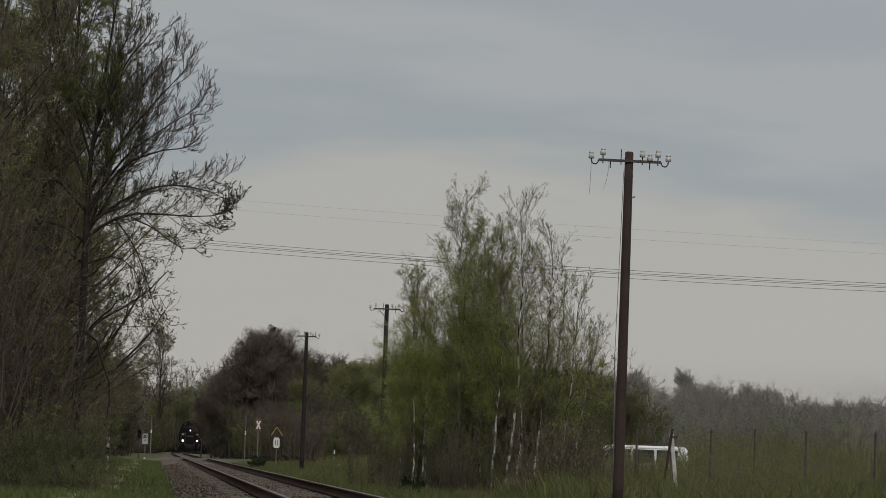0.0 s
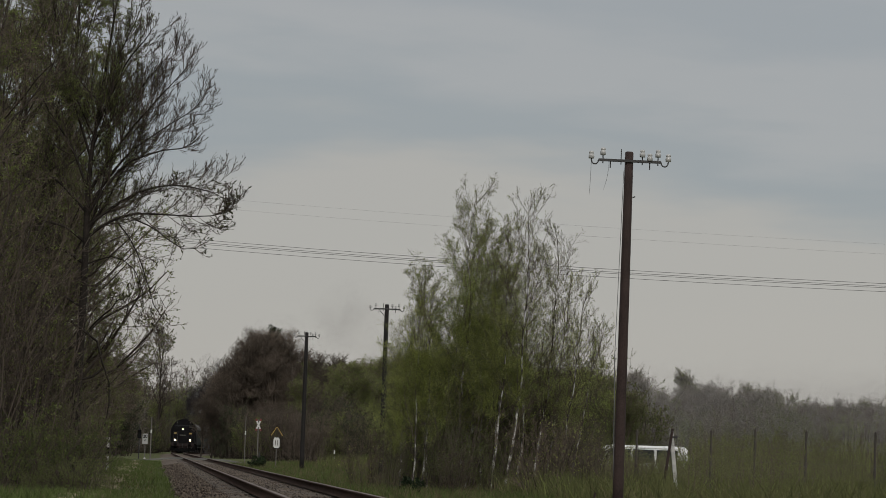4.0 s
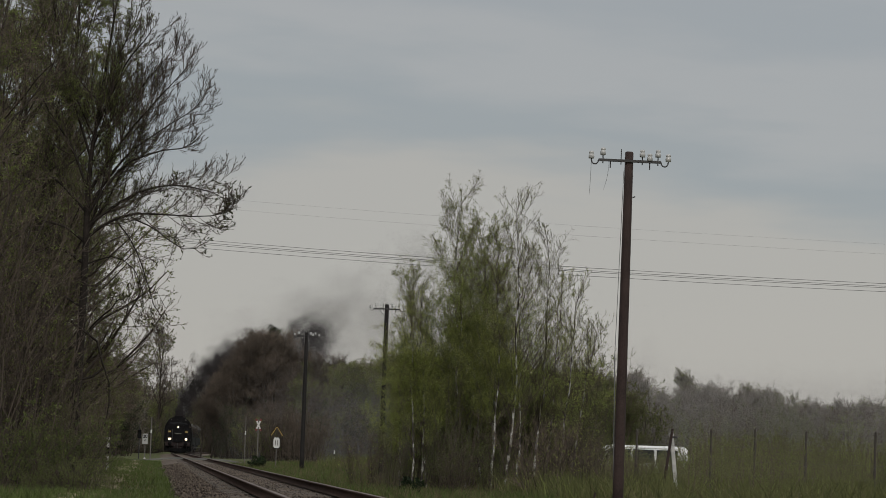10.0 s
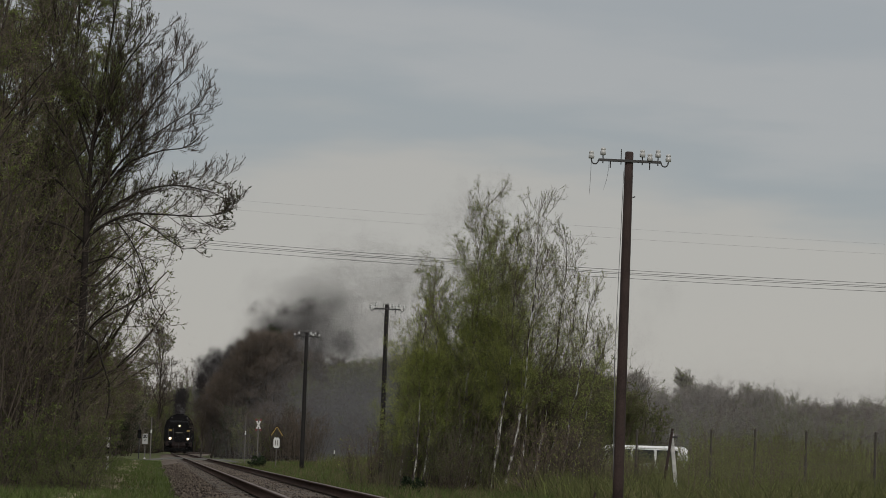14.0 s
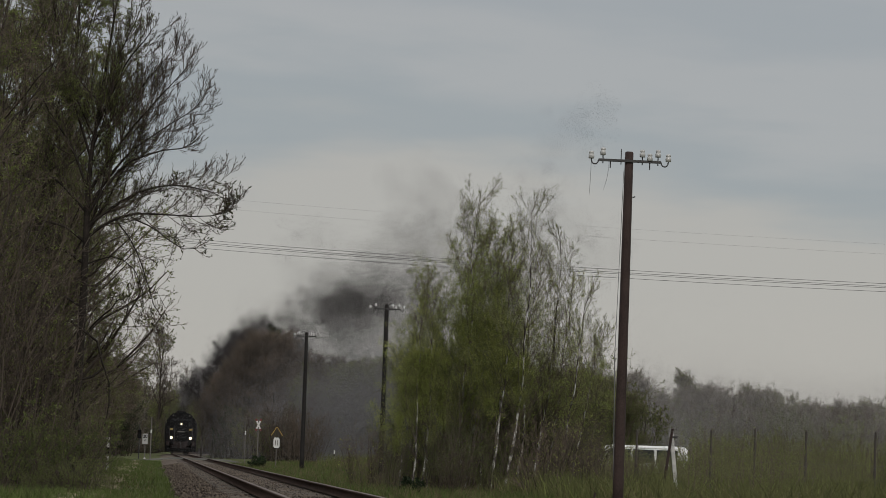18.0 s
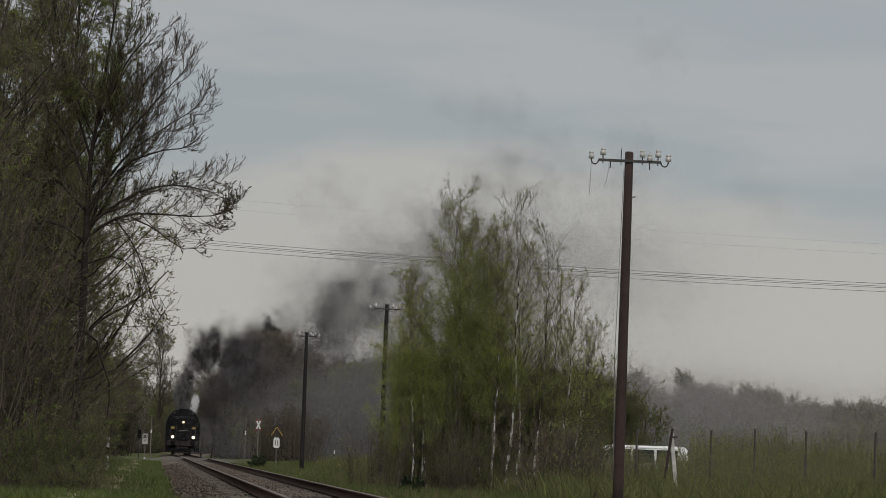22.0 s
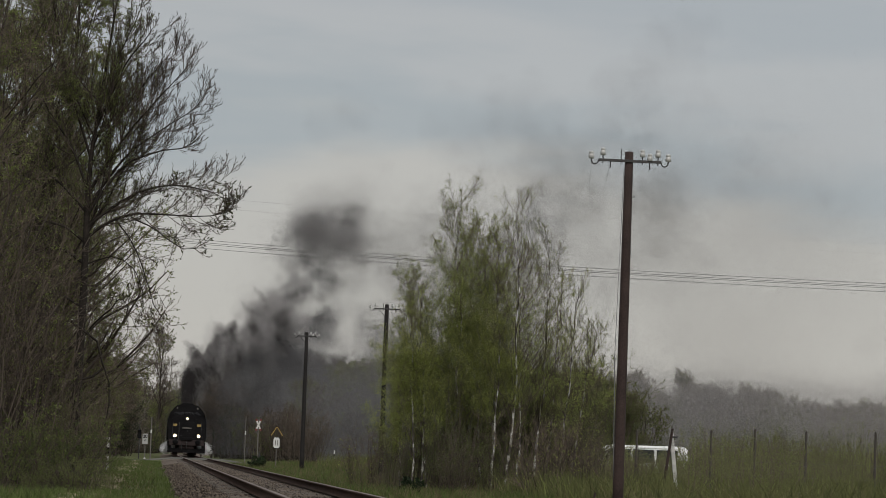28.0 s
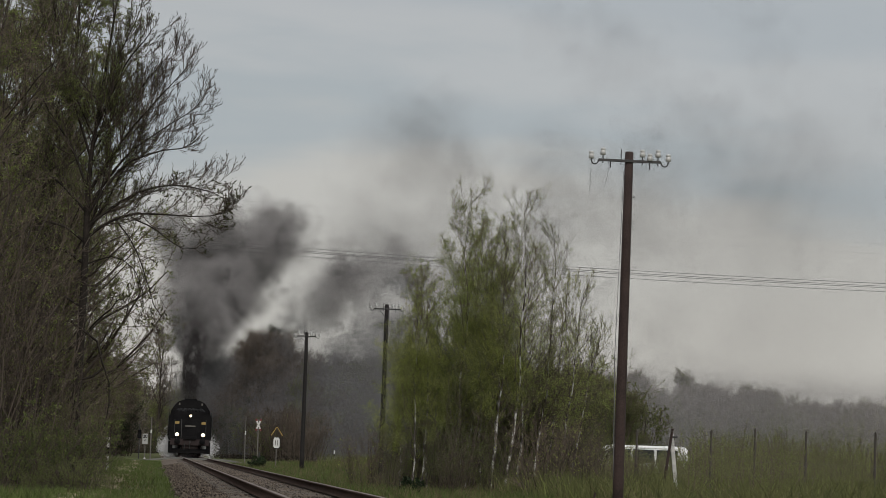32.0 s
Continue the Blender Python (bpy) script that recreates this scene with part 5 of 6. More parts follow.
    for sx in (-1, 1):
        bm = bmesh.new()
        prism(bm, [(sx * 0.72, 1.25), (sx * 1.46, 1.25), (sx * 1.48, 1.35), (sx * 1.48, 2.75), (sx * 1.40, 2.86), (sx * 0.72, 2.86)], -3.6, 2.0)
        tank = part("side_tank", bm, M_BLACK, ob)
        part("filler_lid", lathe(bmesh.new(), [(0.2, 2.86), (0.2, 2.95), (0.05, 2.98)], "Z", (sx * 1.1, -2.8, 0), 12), M_IRON, tank)
        cyl = part("cylinder", lathe(bmesh.new(), [(0.2, -5.8), (0.36, -5.75), (0.36, -4.75), (0.2, -4.7)], "Y", (sx * 1.15, 0, 0.8), 18), M_BLACK, ob, smooth=True)
        part("piston_rod", rod(bmesh.new(), (sx * 1.15, -4.7, 0.8), (sx * 1.15, -3.5, 0.78), 0.04), M_IRON, cyl)
        part("coupling_rod", box(bmesh.new(), sx * 0.93, -0.8, 0.62, 0.05, 4.4, 0.12, 0.02), M_IRON, ob)
        part("steps", box(bmesh.new(), sx * 1.33, 5.75, 0.62, 0.26, 0.45, 0.85, 0.02), M_BLACK, ob)
        part("steps", box(bmesh.new(), sx * 1.35, 3.6, 0.65, 0.30, 0.5, 0.9, 0.02), M_BLACK, ob)
    part("running_board", box(bmesh.new(), 0, 0, 1.17, 2.9, 12.4, 0.06, 0.01), M_BLACK, ob)
    part("frame", box(bmesh.new(), 0, 0, 0.85, 1.15, 12.2, 0.62, 0.03), M_REDFRAME, ob)
    # buffer beams
    for sy in (-1, 1):
        beam = part("buffer_beam", box(bmesh.new(), 0, sy * 6.28, 1.02, 2.75, 0.08, 0.46, 0.015), M_REDFRAME, ob, "dull red buffer beam")
        for sx in (-1, 1):
            bf = part("buffer", lathe(bmesh.new(), [(0.13, 0), (0.13, sy * 0.30), (0.07, sy * 0.31), (0.07, sy * 0.52), (0.22, sy * 0.53), (0.21, sy * 0.57), (0.05, sy * 0.60)], "Y", (sx * 0.875, sy * 6.3, 1.06), 18), M_BLACK, beam, smooth=True)
        part("drawhook", box(bmesh.new(), 0, sy * 6.42, 1.04, 0.10, 0.25, 0.16, 0.02), M_IRON, beam)
        part("screw_coupling", rod(bmesh.new(), (0, sy * 6.5, 1.0), (0, sy * 6.42, 0.55), 0.035), M_IRON, beam)
        part("brake_hose", rod(bmesh.new(), (0.35, sy * 6.42, 0.95), (0.40, sy * 6.46, 0.45), 0.03), M_TYRE, beam)
        part("guard_iron", box(bmesh.new(), 0, sy * 6.05, 0.38, 2.4, 0.04, 0.34, 0.01), M_BLACK, ob)
    # lamps and plates on the leading end
    for x, y, z, r in ((-0.92, 6.34, 1.58, 0.125), (0.92, 6.34, 1.58, 0.125), (0.0, 6.12, 2.98, 0.085)):
        lamp = part("headlamp", lathe(bmesh.new(), [(r * 0.6, -0.16), (r * 1.15, -0.12), (r * 1.25, 0.10), (r * 1.15, 0.12)], "Y", (x, y, z), 18), M_BLACK, ob, "round black headlamp")
        part("lens", lathe(bmesh.new(), [(r, 0.0), (r, 0.125), (r * 0.5, 0.14)], "Y", (x, y, z), 18), M_LAMP, lamp, "glowing warm white lens")
        part("bracket", box(bmesh.new(), x, y - 0.02, z - r - 0.12, 0.05, 0.05, 0.24, 0.01), M_IRON, lamp)
    for sx in (-1, 1):
        part("warning_plate", box(bmesh.new(), sx * 0.93, 6.265, 2.45, 0.30, 0.015, 0.19, 0.004), M_YELLOW, ob, "yellow enamel plate")
    plate = part("number_plate", box(bmesh.new(), 0, 6.265, 2.22, 0.95, 0.015, 0.20, 0.004), M_BLACK, ob, "black plate with a pale bar")
    part("bar", box(bmesh.new(), 0, 6.277, 2.22, 0.74, 0.006, 0.09, 0.002), M_GREYPOST, plate, "pale plain bar")
    for sx in (-1.1, 1.1):
        part("handrail", rod(bmesh.new(), (sx, 6.33, 1.5), (sx, 6.33, 2.7), 0.018), M_IRON, ob)
    part("ladder", box(bmesh.new(), 0.62, 6.28, 2.0, 0.05, 0.03, 1.4, 0.005), M_IRON, ob)
    part("toolbox", box(bmesh.new(), 0.0, 6.4, 1.34, 0.9, 0.24, 0.24, 0.02), M_BLACK, ob)
    wheels = [wheelset("wheelset", ob, 5.2, 0.42), wheelset("wheelset", ob, 2.2, 0.70), wheelset("wheelset", ob, 0.4, 0.70), wheelset("wheelset", ob, -1.4, 0.70),
              wheelset("wheelset", ob, -3.1, 0.70), wheelset("wheelset", ob, -5.4, 0.42)]
    return tagged(ob, "sooty black steam locomotive with lit lamps and red buffer beam", "locomotive"), wheels


loco, loco_wheels = locomotive()
loco.scale = (1.06, 1.0, 1.01)
COACH_L = 17.5


def coach():
    ob = empty("passenger_coach", 0, 0, 0)
    h = COACH_L / 2 - 0.45
    bm = bmesh.new()
    prism(bm, [(-1.36, 1.05), (-1.44, 1.4), (-1.44, 3.05), (1.44, 3.05), (1.44, 1.4), (1.36, 1.05)], -h, h)
    body = part("body", bm, M_COACH, ob)
    arc = [(1.48 * math.cos(a), 3.02 + 0.86 * math.sin(a)) for a in np.linspace(math.pi, 0, 15)]
    bm = bmesh.new()
    prism(bm, arc, -h - 0.06, h + 0.06)
    roof = part("roof", bm, M_COACHROOF, ob, "weathered pale grey roof")
    for y in np.linspace(-h + 2, h - 2, 5):
        part("roof_vent", lathe(bmesh.new(), [(0.16, 3.85), (0.16, 3.98), (0.05, 4.02)], "Z", (0.2, y, 0), 10), M_COACHROOF, roof)
    for sx in (-1, 1):
        for y in np.linspace(-h + 1.9, h - 1.9, 9):
            w = part("window", box(bmesh.new(), sx * 1.445, y, 2.42, 0.03, 1.1, 0.85, 0.01), M_GLASS, body, "dark coach window")
        for y in (-h + 0.6, h - 0.6):
            part("door", box(bmesh.new(), sx * 1.445, y, 2.02, 0.035, 0.72, 1.85, 0.012), M_COACH, body)
        part("footboard", box(bmesh.new(), sx * 1.40, 0, 0.72, 0.28, COACH_L - 2, 0.05, 0.01), M_IRON, ob)
    part("underframe", box(bmesh.new(), 0, 0, 0.92, 2.3, COACH_L - 1.0, 0.26, 0.02), M_BLACK, ob)
    part("end_window", box(bmesh.new(), 0.75, h + 0.005, 2.42, 0.5, 0.03, 0.8, 0.01), M_GLASS, body)
    part("gangway", box(bmesh.new(), 0, h + 0.15, 2.1, 1.0, 0.3, 2.0, 0.04), M_BLACK, body)
    for sy in (-1, 1):
        for sx in (-1, 1):
            part("buffer", lathe(bmesh.new(), [(0.12, 0), (0.12, sy * 0.25), (0.06, sy * 0.26), (0.06, sy * 0.42), (0.2, sy * 0.44), (0.05, sy * 0.48)], "Y", (sx * 0.875, sy * h, 1.06), 12), M_IRON, ob)
        for dy in (-1.1, 1.1):
            wheelset("wheelset", ob, sy * (h - 2.4) + dy, 0.47)
        part("bogie", box(bmesh.new(), 0, sy * (h - 2.4), 0.52, 2.05, 3.0, 0.28, 0.04), M_BLACK, ob)
    return tagged(ob, "old dull green railway coach with pale roof", "railway coach", "coaches of the train")


coaches = [coach()]
for k in range(2):
    coaches.append(copy_thing(coaches[0], pose(0, 0, 0)))


# ---- smoke ----
def clump_mesh(name, seed, count, half, radius, size, material):
    """A loose wisp of fine soot flakes along y, densest in the middle, with a few thicker knots."""
    rng = np.random.default_rng(seed)
    knots = rng.normal(size=(30, 3)) * np.array((radius * 0.45, half * 0.40, radius * 0.45))
    ball = unit(rng.normal(size=(count, 3))) * rng.uniform(0, 1, count)[:, None] ** 0.33
    pick = rng.integers(0, 30, count)
    c = knots[pick] + ball * np.linspace(0.18, 0.52, 30)[pick][:, None] * np.array((radius, max(radius, half * 0.4), radius))
    lim = np.sqrt((c[:, 0] / radius) ** 2 + (c[:, 1] / half) ** 2 + (c[:, 2] / radius) ** 2)
    again = rng.normal(size=(count, 3)) * np.array((radius, half, radius)) * 0.36
    c = np.where((lim > 1.0)[:, None], again, c)
    a = unit(rng.normal(size=(count, 3)))
    b = unit(np.cross(a, rng.normal(size=(count, 3))))
    s = size * rng.uniform(0.5, 1.4, count)[:, None]
    V = np.stack([c - a * s * 0.5 - b * s * 0.3, c + a * s * 0.5 - b * s * 0.3, c + b * s * 0.6], 1).reshape(-1, 3)
    return raw_mesh(name, V, np.arange(count * 3).reshape(-1, 3), material)


WISPS = [clump_mesh("smoke_wisp", k, 10000, 2.6, (0.55, 0.9, 1.15)[k % 3], 0.029, M_SMOKE if k < 5 else M_SMOKEGREY) for k in range(8)]
BILLOWS = [clump_mesh("smoke_billow", 50 + k, 30000, 2.8, 2.5, 0.022, M_SMOKE if k < 3 else M_SMOKEGREY) for k in range(6)]
CLOUDS = [clump_mesh("smoke_cloud", 60 + k, 42000, 6.0, 5.5, 0.016, M_SMOKE if k < 1 else M_SMOKEGREY) for k in range(4)]
HAZE = [clump_mesh("smoke_haze", 70 + k, 28000, 2.8, 2.5, 0.022, M_VEIL) for k in range(2)] + [clump_mesh("smoke_haze", 72 + k, 38000, 6.0, 5.0, 0.016, M_VEIL) for k in range(2)]
PALE = [clump_mesh("smoke_billow", 80 + k, 30000, 2.8, 2.5, 0.022, M_SMOKEPALE) for k in range(3)]
STEAM = [clump_mesh("steam_wisp", 30 + k, 6000, 1.5, 0.85, 0.027, M_STEAM) for k in range(3)]


def mix(t, rows):
    """Straight interpolation in (time, value) rows."""
    ts, vs = zip(*rows)
    return float(np.interp(t, ts, vs))


WIND = [(-14, 2.6), (13, 3.0), (18, 2.9), (21, 2.6), (22.3, 2.5), (24, 2.8), (25, 3.0), (27.6, 3.0), (27.75, 1.0), (32, 0.75)]
RISE = [(-14, 1.1), (2, 1.5), (13, 1.5), (16.4, 1.5), (16.9, 1.0), (19.4, 1.0), (20.2, 1.9), (22.3, 2.2), (24, 1.7), (25, 1.5), (26.6, 1.6), (27.6, 1.2), (27.75, 2.4), (32, 2.4)]
PUSH = [(-14, 2.0), (2, 2.8), (13, 2.8), (20, 3.2), (22.5, 4.2), (24, 3.4), (26, 2.4), (27.6, 1.8), (27.75, 3.4), (32, 3.4)]
RATE = [(-14, 0.6), (0, 1.2), (2, 3.5), (4, 7), (8, 8), (14.5, 8), (14.8, 11), (16.4, 11), (16.9, 5), (18.8, 5), (19.2, 8), (20.2, 7), (21.6, 5), (21.8, 13), (22.8, 13), (23.0, 9), (26.0, 8),
        (27.6, 8), (27.8, 14), (32, 14)]


def train_at(t):
    return ride(LOCO_IN, LOCO_L - 2 * LOCO_IN, t)


AGES = (0.0, 0.4, 0.9, 1.6, 2.5, 3.6, 5.0, 7.0, 9.5, 12.5, 16.0, 20.0, 25.0, 30.0, 36.0, 42.0)


def puff_rows(te, rng, low, far=-5.3, top=4.6):
    """Where a puff is: in the boiler until te, then up the chimney and away on the wind."""
    own = [rng.gauss(0, 0.65 if te < 27.7 else 1.45) for _ in range(3)]
    wind, rise, push = mix(te, WIND), mix(te, RISE), mix(te, PUSH)
    if low:
        rise, push = rise * rng.uniform(0.0, 0.7), push * rng.uniform(0.1, 0.8)
    start = train_at(te) @ Vector((0, far, top))

    def free(t):
        a = t - te
        s = 0.05 + 0.46 * a ** 0.9 if te < 27.7 else 0.03 + 0.25 * a ** 1.5
        lag = 0.8 if te > 27.7 else 0.5 if te > 20.5 else 0.25
        x = start.x + wind * (a - lag * (1 - math.exp(-a / lag))) + own[0] * s
        z = start.z + rise * a + push * 1.1 * (1 - math.exp(-a / 1.1)) + own[2] * s * 0.8
        y = start.y - 1.5 * (1 - math.exp(-a)) + 0.8 * a + own[1] * s
        return pose(x, y, max(z, 1.0))

    rows = [(t, train_at(t) @ pose(0, -0.8, 2.35)) for t in np.arange(0.0, max(te - 0.9, 0.0), 2.0)]
    if te > 0.9:
        rows.append((te - 0.5, train_at(te - 0.5) @ pose(0, -2.0, 2.4)))
        rows.append((te - 0.2, train_at(te - 0.2) @ pose(0, -4.4, 2.6)))
    if not rows:
        rows.append((0.0, free(0.0) if te <= 0 else train_at(0) @ pose(0, -0.8, 2.35)))
    rows += [(te + a, free(te + a)) for a in AGES if 0.05 < te + a < 31.9]
    return rows + [(32.0, free(32.0))]


def piece_rows(te, path, rng, born, dies, spread, upright):
    """A piece of a puff, in the puff's space: from the ground below up into the puff at the age born, drifting apart from
    the rest, and down to the ground at the age dies, where the smoke has thinned out. born 0: out of the boiler."""
    own = [rng.gauss(0, spread) for _ in range(3)]
    spin = [rng.uniform(-60, 60) for _ in range(3)]

    def free(a):
        s = 0.05 + 0.42 * a ** 0.9 + 0.03 * max(0.0, a - 3.0) ** 2
        w = 1 - math.exp(-a / 1.5)
        return pose(own[0] * s, own[1] * s, own[2] * s * 0.8, 90 * upright + spin[0] * w + 3 * a, spin[1] * w, spin[2] * w + 4 * a)

    def below(t):
        return pose(own[0], own[1], -9.0 - mix(t, path), 0, 0, 0)

    on, off = te + born, te + dies
    rows = []
    if born == 0 and te > 0.9:
        rows = [(0.0, pose(0, 0, 0)), (te - 0.5, pose(0, 0, 0, 8)), (te - 0.2, pose(0, 0, 0, 75))]
    elif on > 0.4:
        rows = [(t, below(t)) for t in np.arange(0.0, on - 0.35, 2.0)] + [(on - 0.3, below(on - 0.3))]
    elif off > 0.3:
        rows = [(0.0, free(max(0.0, -te)))]
    ages = [born + k for k in (0.0, 0.4, 0.9, 1.6, 2.5, 3.6, 5.0, 7.0, 9.5, 12.5, 16.0, 20.0, 25.0, 30.0, 36.0) if born + k < dies - 0.2] + [dies]
    rows += [(te + a, free(a)) for a in ages if te + a > (rows[-1][0] if rows else 0) + 0.05 and te + a < 31.9]
    if off < 31.6:
        rows += [(t, below(t)) for t in (max(off + 0.3, 0.0), *np.arange(math.ceil(off + 1), 32.0, 3.0), 32.0)]
    elif on < 31.9:
        rows.append((32.0, free(32.0 - te)))
    else:
        rows.append((32.0, below(32.0)))
    if rows[0][0] > 0:
        rows.insert(0, (0.0, rows[0][1]))
    return rows


smoke_paths = []


def make_smoke():
    rng = random.Random(11)
    te, n = -16.0, 0
    while te < 31.9:
        te += rng.uniform(0.6, 1.4) / mix(te, RATE)
        if te > 31.95:
            break
        puff = empty("smoke_puff", 0, 0, 0)
        late = te > 27.7
        low = rng.random() < (0.05 if late else 0.40)
        tagged(puff, "low puff of grey smoke drifting over the field" if low else "drifting puff of dark coal smoke", "smoke", "smoke of the locomotive")
        rows = puff_rows(te, rng, low)
        heights = [(t, m.translation.z) for t, m in rows]
        smoke_paths.append((puff, rows))
        for name, kinds, dark, count in (("wisp", WISPS, 5, 0 if low else 6 if late or te > 24.5 else 10 if te > 22.8 else 7), ("billow", BILLOWS, 3, 7 if late else 5 if 3 < te < 13 else 3), ("cloud", CLOUDS, 1, 0 if late else 3 if 7 < te < 14 else 2)):
            for k in range(count):
                pale = te < -2 or rng.random() < (0.6 if late and name == "billow" else 0.15 if late else 0.12 if te < 14 else 0.3 if te < 21 else 0.45 if name == "wisp" and te < 24.5 else 0.7 if name == "wisp" else 0.9)
                soft = name != "wisp" and (low or (te > 20 or late) and rng.random() < (0.6 if late else 0.75 if te > 24.5 else 0.35))
                ob = put(name, rng.choice(PALE if (late or te > 24.5 and name == "billow") and not low else HAZE[:2] if name == "billow" else HAZE[2:]) if soft else rng.choice(kinds[dark:] if pale else kinds[:dark]), puff)
                ob["kind"] = "stuff"
                s = rng.uniform(0.7, 1.05) * (1.0 if late and name == "billow" else 0.85 if late else 1.0)
                ob.scale = (s, s, s)
                born, dies = {"wisp": (0.0, rng.uniform(1.1, 1.9) if late else rng.uniform(2.2, 4.2)), "billow": (rng.uniform(0.75, 1.3), 6.0) if late else (rng.uniform(1.2, 2.2), rng.uniform(4.0, 7.0) if te < 21 else rng.uniform(4.8, 8.0)), "cloud": (rng.uniform(3.5, 5.5), rng.uniform(14, 24) if te < 20 else rng.uniform(9, 14))}[name]
                smoke_paths.append((ob, piece_rows(te, heights, rng, born, dies, 0.5 if late or te > 22 and name == "billow" else 0.8 if name != "wisp" else 0.6, name == "wisp")))
    # steam at the cylinders
    te = 26.3
    while te < 31.6:
        te += 0.045
        sx = rng.choice((-1, 1))
        ob = new("steam_puff", STEAM[n % 3])
        n += 1
        s = rng.uniform(0.7, 1.2) * mix(te, [(26, 0.55), (29, 0.65), (31, 1.2)])
        ob.scale = (s, s, s)
        tagged(ob, "low wisp of white steam beside the wheels", "steam", "steam of the cylinders")
        rows = [(t, train_at(t) @ pose(0, 0.0, 2.1)) for t in np.arange(0, te - 0.3, 2.0)]
        st = train_at(te) @ Vector((sx * 1.7, 3.0, 0.5))
        dx, dz, dy = sx * rng.uniform(0.5, 2.6) * mix(te, [(26, 0.6), (29, 0.7), (31, 1.1)]), rng.uniform(0.05, 0.5), rng.uniform(-6.0, -1.5)
        for a in [a for a in (0.0, 0.4, 0.8, 1.3, 1.9) if te + a < 31.9] + [32 - te] * (te > 30.1):
            rows.append((te + a, pose(st.x + dx * (1 - math.exp(-a)) + 0.3 * a, st.y + dy * (1 - math.exp(-a / 1.5)), st.z + dz * a, 10 * a, 0, 25 * a)))
        if te <= 30.1:
            rows += [(te + 2.3, pose(st.x, st.y, -6.0)), (32.0, pose(st.x, st.y, -6.0))] if te < 29.6 else [(32.0, pose(st.x, st.y, -6.0))]
        smoke_paths.append((ob, rows))
    # the safety valve lifts for a moment
    for k in range(9):
        te = 21.35 + 0.1 * k
        ob = new("steam_puff", STEAM[k % 3])
        s = rng.uniform(0.4, 0.6)
        ob.scale = (s, s, s)
        tagged(ob, "upright jet of white steam above the boiler", "steam", "steam of the safety valve")
        dx, up = rng.uniform(0.2, 0.9), rng.uniform(1.6, 2.6)
        rows = [(t, train_at(t) @ pose(0, 0.4, 2.4)) for t in np.arange(0, te - 0.3, 2.0)] + [(te - 0.1, train_at(te - 0.1) @ pose(0, -0.6, 2.6))]
        st = train_at(te) @ Vector((-1.0, -0.9, 4.2))
        rows += [(te + a, pose(st.x + dx * a, st.y - 3 * a, st.z + up * a, 70, 0, 20 * a)) for a in (0.0, 0.4, 0.8, 1.1)]
        rows += [(te + 1.5, pose(st.x, st.y, -6.0)), (32.0, pose(st.x, st.y, -6.0))]
        smoke_paths.append((ob, rows))
    # a thin old veil that gathers over the field
    g = np.random.default_rng(5)
    meshes = []
    for k in range(3):
        m = 140000
        c = np.stack([g.normal(0, 3.6, m), g.normal(0, 8, m), np.abs(g.normal(0, 4.2, m)) + 0.2 if k < 2 else g.uniform(0.2, 9.0, m) + np.abs(g.normal(0, 1.5, m))], 1)
        a = unit(g.normal(size=(m, 3)))
        b = unit(np.cross(a, g.normal(size=(m, 3))))
        s = 0.024 * g.uniform(0.5, 1.4, m)[:, None]
        V = np.stack([c - a * s * 0.5 - b * s * 0.3, c + a * s * 0.5 - b * s * 0.3, c + b * s * 0.6], 1).reshape(-1, 3)
        meshes.append(raw_mesh("smoke_veil", V, np.arange(m * 3).reshape(-1, 3), M_VEIL if k < 2 else M_SMOKEPALE))
    for k in range(28):
        ob = new("smoke_veil", meshes[k % 2])
        x, y = (-7.5 + 0.45 * k if k < 24 else 3.0 + 6.0 * (k - 23)), 268 + 6 * (k % 4)
        up = 5.0 + 8.0 * g.random() + (4.0 if k % 3 == 2 else 0.0)
        tagged(ob, "thin grey veil of old smoke hanging over the field", "smoke", "smoke over the field", "stuff")
        rows = [(0.0, pose(x - 5, y, -22.0, 0, 0, 0)), (up - 3.0, pose(x - 4, y, -20.0, 0, 0, 0)), (up + 2.0, pose(x - 3, y, -4.0, 0, 0, 2)), (up + 6.0, pose(x - 2, y, 0.1, 0, 0, 3)), (32.0, pose(x + 0.05 * (32 - up), y, 0.1, 0, 0, 9))]
        smoke_paths.append((ob, rows))
    # smoke that hangs between the train and the trees behind the crossing
    for k in range(9):
        ob = new("smoke_veil", meshes[k % 2])
        x, y, up = -17.0 + 1.15 * k, 318 + 5 * (k % 3), 13.0 + 1.6 * ((k * 4) % 9)
        tagged(ob, "low grey smoke hanging before the trees", "smoke", "smoke over the field", "stuff")
        smoke_paths.append((ob, [(0.0, pose(x - 3, y, -24.0)), (up - 3.0, pose(x - 2, y, -22.0)), (up + 2.0, pose(x - 1, y, -5.0, 0, 0, 2)), (up + 6.0, pose(x, y, 0.1, 0, 0, 3)), (32.0, pose(x + 1.0, y, 0.3, 0, 0, 8))]))
    # wide thin smoke that has drifted out over the field
    m = 150000
    c = np.stack([g.normal(0, 5.5, m), g.normal(0, 6, m), g.normal(0, 4.6, m)], 1) + 1.6 * np.sin(np.stack([g.uniform(0, 6.3, m)] * 3, 1) + np.array((0.0, 2.0, 4.0)))
    a = unit(g.normal(size=(m, 3)))
    b = unit(np.cross(a, g.normal(size=(m, 3))))
    s = 0.027 * g.uniform(0.5, 1.4, m)[:, None]
    V = np.stack([c - a * s * 0.5 - b * s * 0.3, c + a * s * 0.5 - b * s * 0.3, c + b * s * 0.6], 1).reshape(-1, 3)
    wide = raw_mesh("smoke_bank", V, np.arange(m * 3).reshape(-1, 3), M_SMOKEGREY)
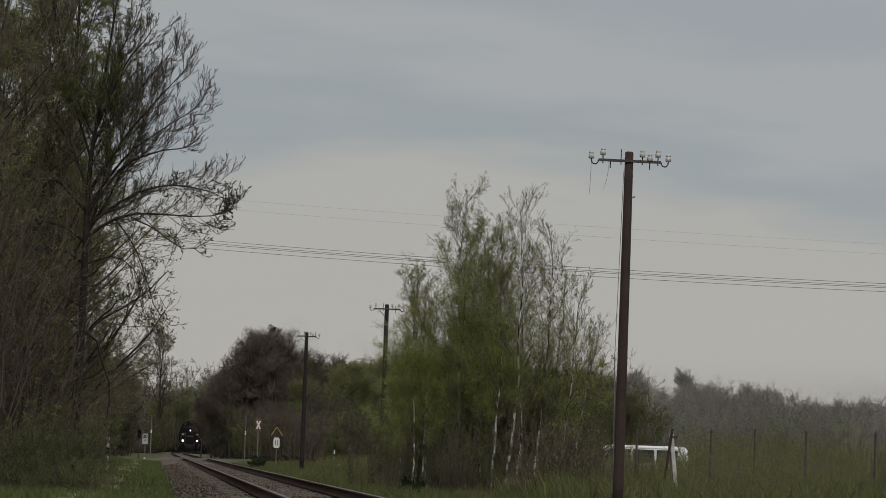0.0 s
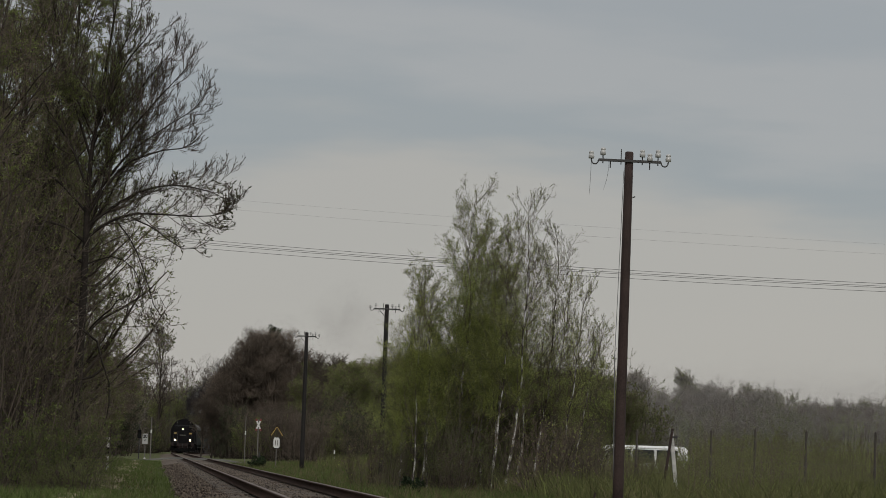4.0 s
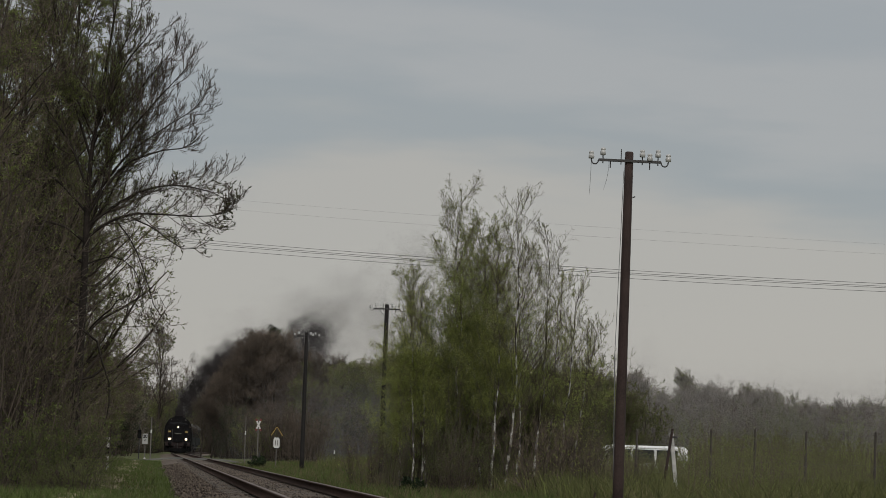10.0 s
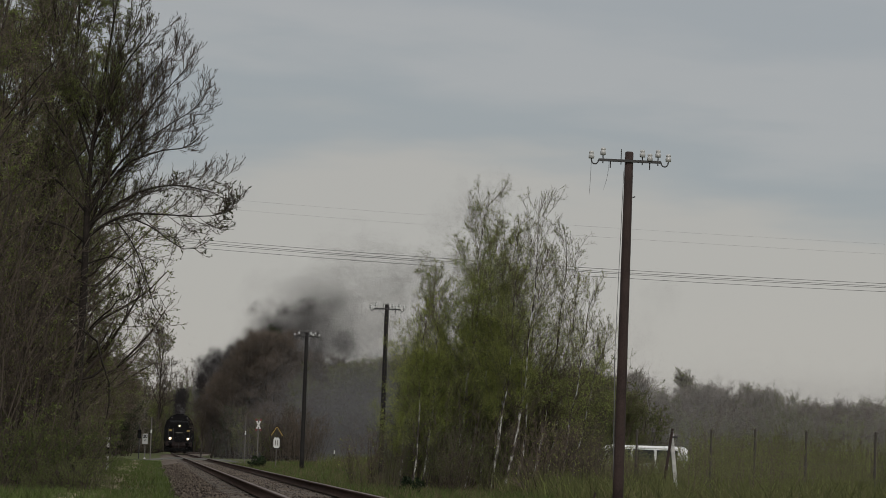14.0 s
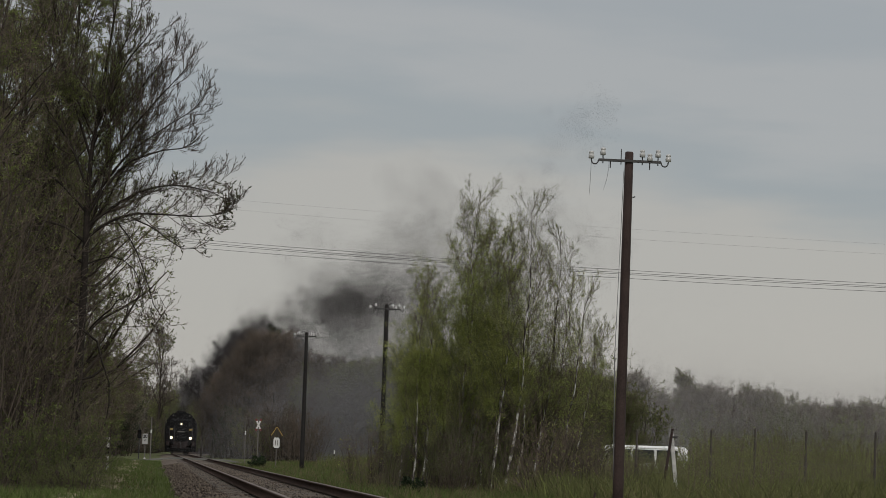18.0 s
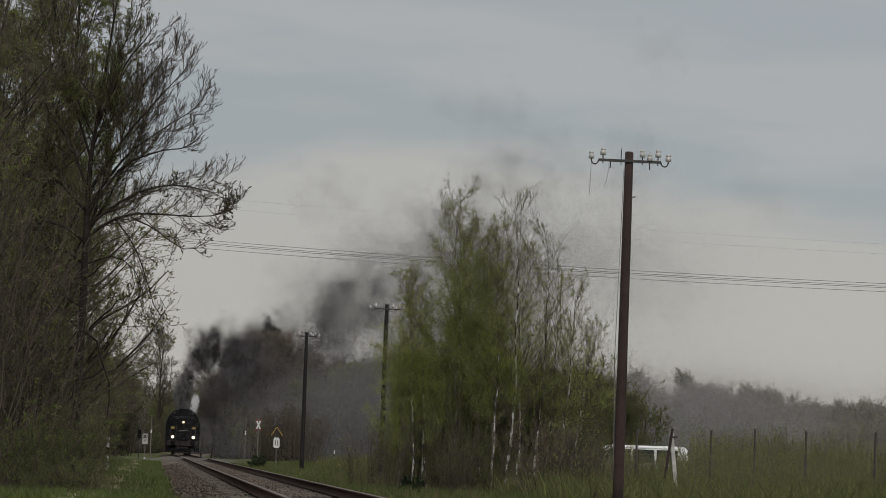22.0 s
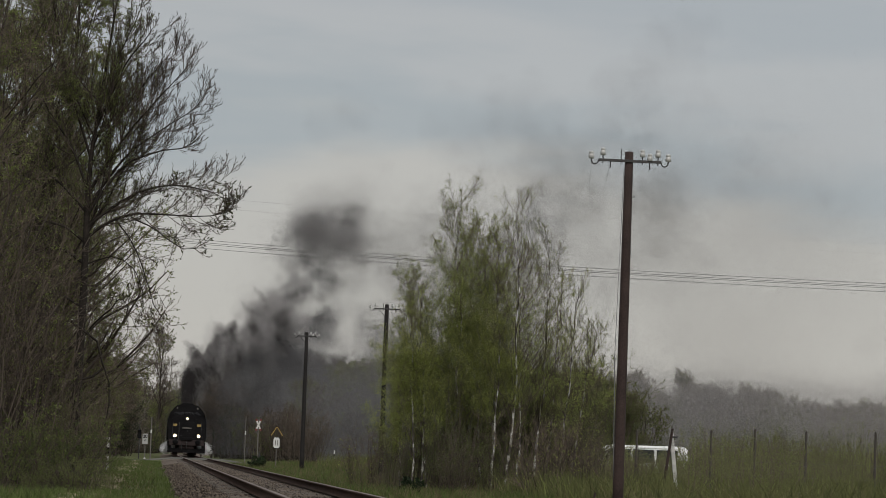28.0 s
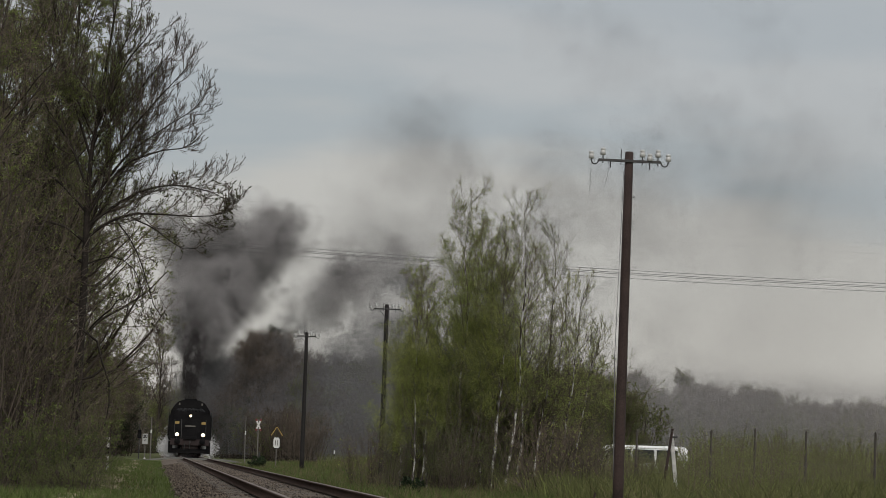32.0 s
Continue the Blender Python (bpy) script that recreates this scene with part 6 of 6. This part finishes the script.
    for k, (x, z, up) in enumerate(((19, 24, 21), (27, 27, 22), (34, 30, 22), (38, 20, 23), (25, 16, 23), (32, 13, 24))):
        ob = new("smoke_bank", wide)
        y = 330 + 7 * (k % 3)
        tagged(ob, "wide thin bank of brownish smoke high over the field", "smoke", "smoke over the field", "stuff")
        smoke_paths.append((ob, [(0.0, pose(x - 26, y, -30.0)), (up - 5.0, pose(x - 22, y, -28.0)), (up, pose(x - 13, y, z - 9, 0, 0, 20)), (28.0, pose(x, y, z, 0, 0, 50)), (32.0, pose(x + 5, y, z + 1.0, 0, 0, 70))]))
    # thin smoke before the wood
    for k in range(18):
        ob = new("smoke_veil", meshes[2])
        x, y = 10.0 + 2.9 * k, 345 + 9 * (k % 4)
        ob.scale = (1.1, 1.0, 1.0)
        tagged(ob, "thin grey haze of smoke before the wood", "smoke", "smoke over the field", "stuff")
        if k % 3 == 0:
            rows = [(0.0, pose(x, y, 0.3)), (16.0, pose(x + 1.5, y, 0.3, 0, 0, 2)), (32.0, pose(x + 3, y, 0.3, 0, 0, 4))]
        else:
            up = 15.0 + 0.55 * k
            rows = [(0.0, pose(x - 8, y, -16.0)), (up - 4.0, pose(x - 6, y, -15.0)), (up + 3.0, pose(x - 1, y, 0.2, 0, 0, 4)), (32.0, pose(x + 2, y, 0.4, 0, 0, 8))]
        smoke_paths.append((ob, rows))


make_smoke()

# ---- sleepers and loose stones, last ----
bm = box(bmesh.new(), 0, 0, 0, 2.5, 0.25, 0.15, 0.012)
sleeper_mesh = bpy.data.meshes.new("sleeper")
bm.to_mesh(sleeper_mesh)
bm.free()
sleeper_mesh.materials.append(M_SLEEPER)
rz = random.Random(5)
for k in range(255):
    y = 40 + k * 0.65
    put("sleeper", sleeper_mesh, track, pose(line_x(y) + rz.uniform(-0.02, 0.02), y, 0.088 + rz.uniform(-0.012, 0.008), 0, 0, line_turn(y) + rz.uniform(-0.6, 0.6)))


def stones(count=28000):
    rng = np.random.default_rng(8)
    y = 40 + 130 * rng.random(count) ** 1.7
    u = rng.uniform(-2.6, 2.4, count)
    keep = (np.abs(np.abs(u) - 0.7525) > 0.09)
    y, u = y[keep], u[keep]
    z = np.interp(np.abs(u), [0, 1.5, 2.1, 2.9], [0.155, 0.145, 0.025, -0.12])
    c = np.stack([np.array([line_x(b) for b in y]) + u, y, z], 1)
    n = len(c)
    base = np.array([(1, 0, 0), (-1, 0, 0), (0, 1, 0), (0, -1, 0), (0, 0, 1), (0, 0, -1)], float)
    V = base[None] * rng.uniform(0.5, 1.0, (n, 6, 1)) * rng.uniform(0.02, 0.045, (n, 1, 1)) + rng.normal(0, 0.004, (n, 6, 3))
    a = rng.uniform(0, 6.28, n)
    ca, sa = np.cos(a)[:, None], np.sin(a)[:, None]
    V = np.stack([V[..., 0] * ca - V[..., 1] * sa, V[..., 0] * sa + V[..., 1] * ca, V[..., 2]], -1) + c[:, None]
    f = np.array([(0, 2, 4), (2, 1, 4), (1, 3, 4), (3, 0, 4), (2, 0, 5), (1, 2, 5), (3, 1, 5), (0, 3, 5)])
    F = (np.arange(n)[:, None, None] * 6 + f[None]).reshape(-1, 3)
    tagged(put("ballast_stones", raw_mesh("ballast_stones", V.reshape(-1, 3), F, M_BALLAST)), "loose broken ballast stones between and beside the rails", "stones", kind="stuff")


stones()

# ---- what moves ----
SWAY = [(0, -0.17), (1, 0.09), (2, 0.30), (3, 0.35), (3.5, 0.28), (5, 0.0), (6, 0.09), (7, 0.0), (8, 0.03), (9, 0.21), (10, -0.36), (11, 0.16), (12, 0.05), (13, 0.38), (14, 0.59),
        (15.5, 0.2), (17, -0.05), (18, 0.29), (19, -0.07), (20, -0.40), (21, -0.03), (22, -0.40), (23, -0.17), (24, -0.35), (25, 0.14), (26.5, -0.1), (28, -0.36), (29, 0.02),
        (30, -0.12), (31, 0.21), (32, 0.0)]


def motions():
    seconds = [float(t) for t in range(33)]
    walk(loco, [(t, ride(LOCO_IN, LOCO_L - 2 * LOCO_IN, t)) for t in seconds])
    for k, c in enumerate(coaches):
        front = LOCO_L + 0.3 + COACH_L * k
        walk(c, [(t, ride(front + 2.4, COACH_L - 4.8, t)) for t in seconds])
    for w in loco_wheels:
        at, r = w.matrix_basis.translation.copy(), w.matrix_basis.translation.z
        walk(w, [(k / 10, Matrix.Translation(at) @ Matrix.Rotation(-SPEED * k / 10 / r, 4, "X")) for k in range(321)])
    for k, b in enumerate(birches):
        foot, part_of = b.matrix_basis.copy(), (1.0, 0.9, 0.85, 0.8, 1.1, 0.75, 0.7, 0.9, 0.8, 0.95, 0.9)[k % 11]
        walk(b, [(t, foot @ pose(0, 0, 0, 0, math.degrees(s * part_of * 0.9 / 9.3), 0)) for t, s in SWAY])
    for ob, rows in smoke_paths:
        walk(ob, rows)


motions()
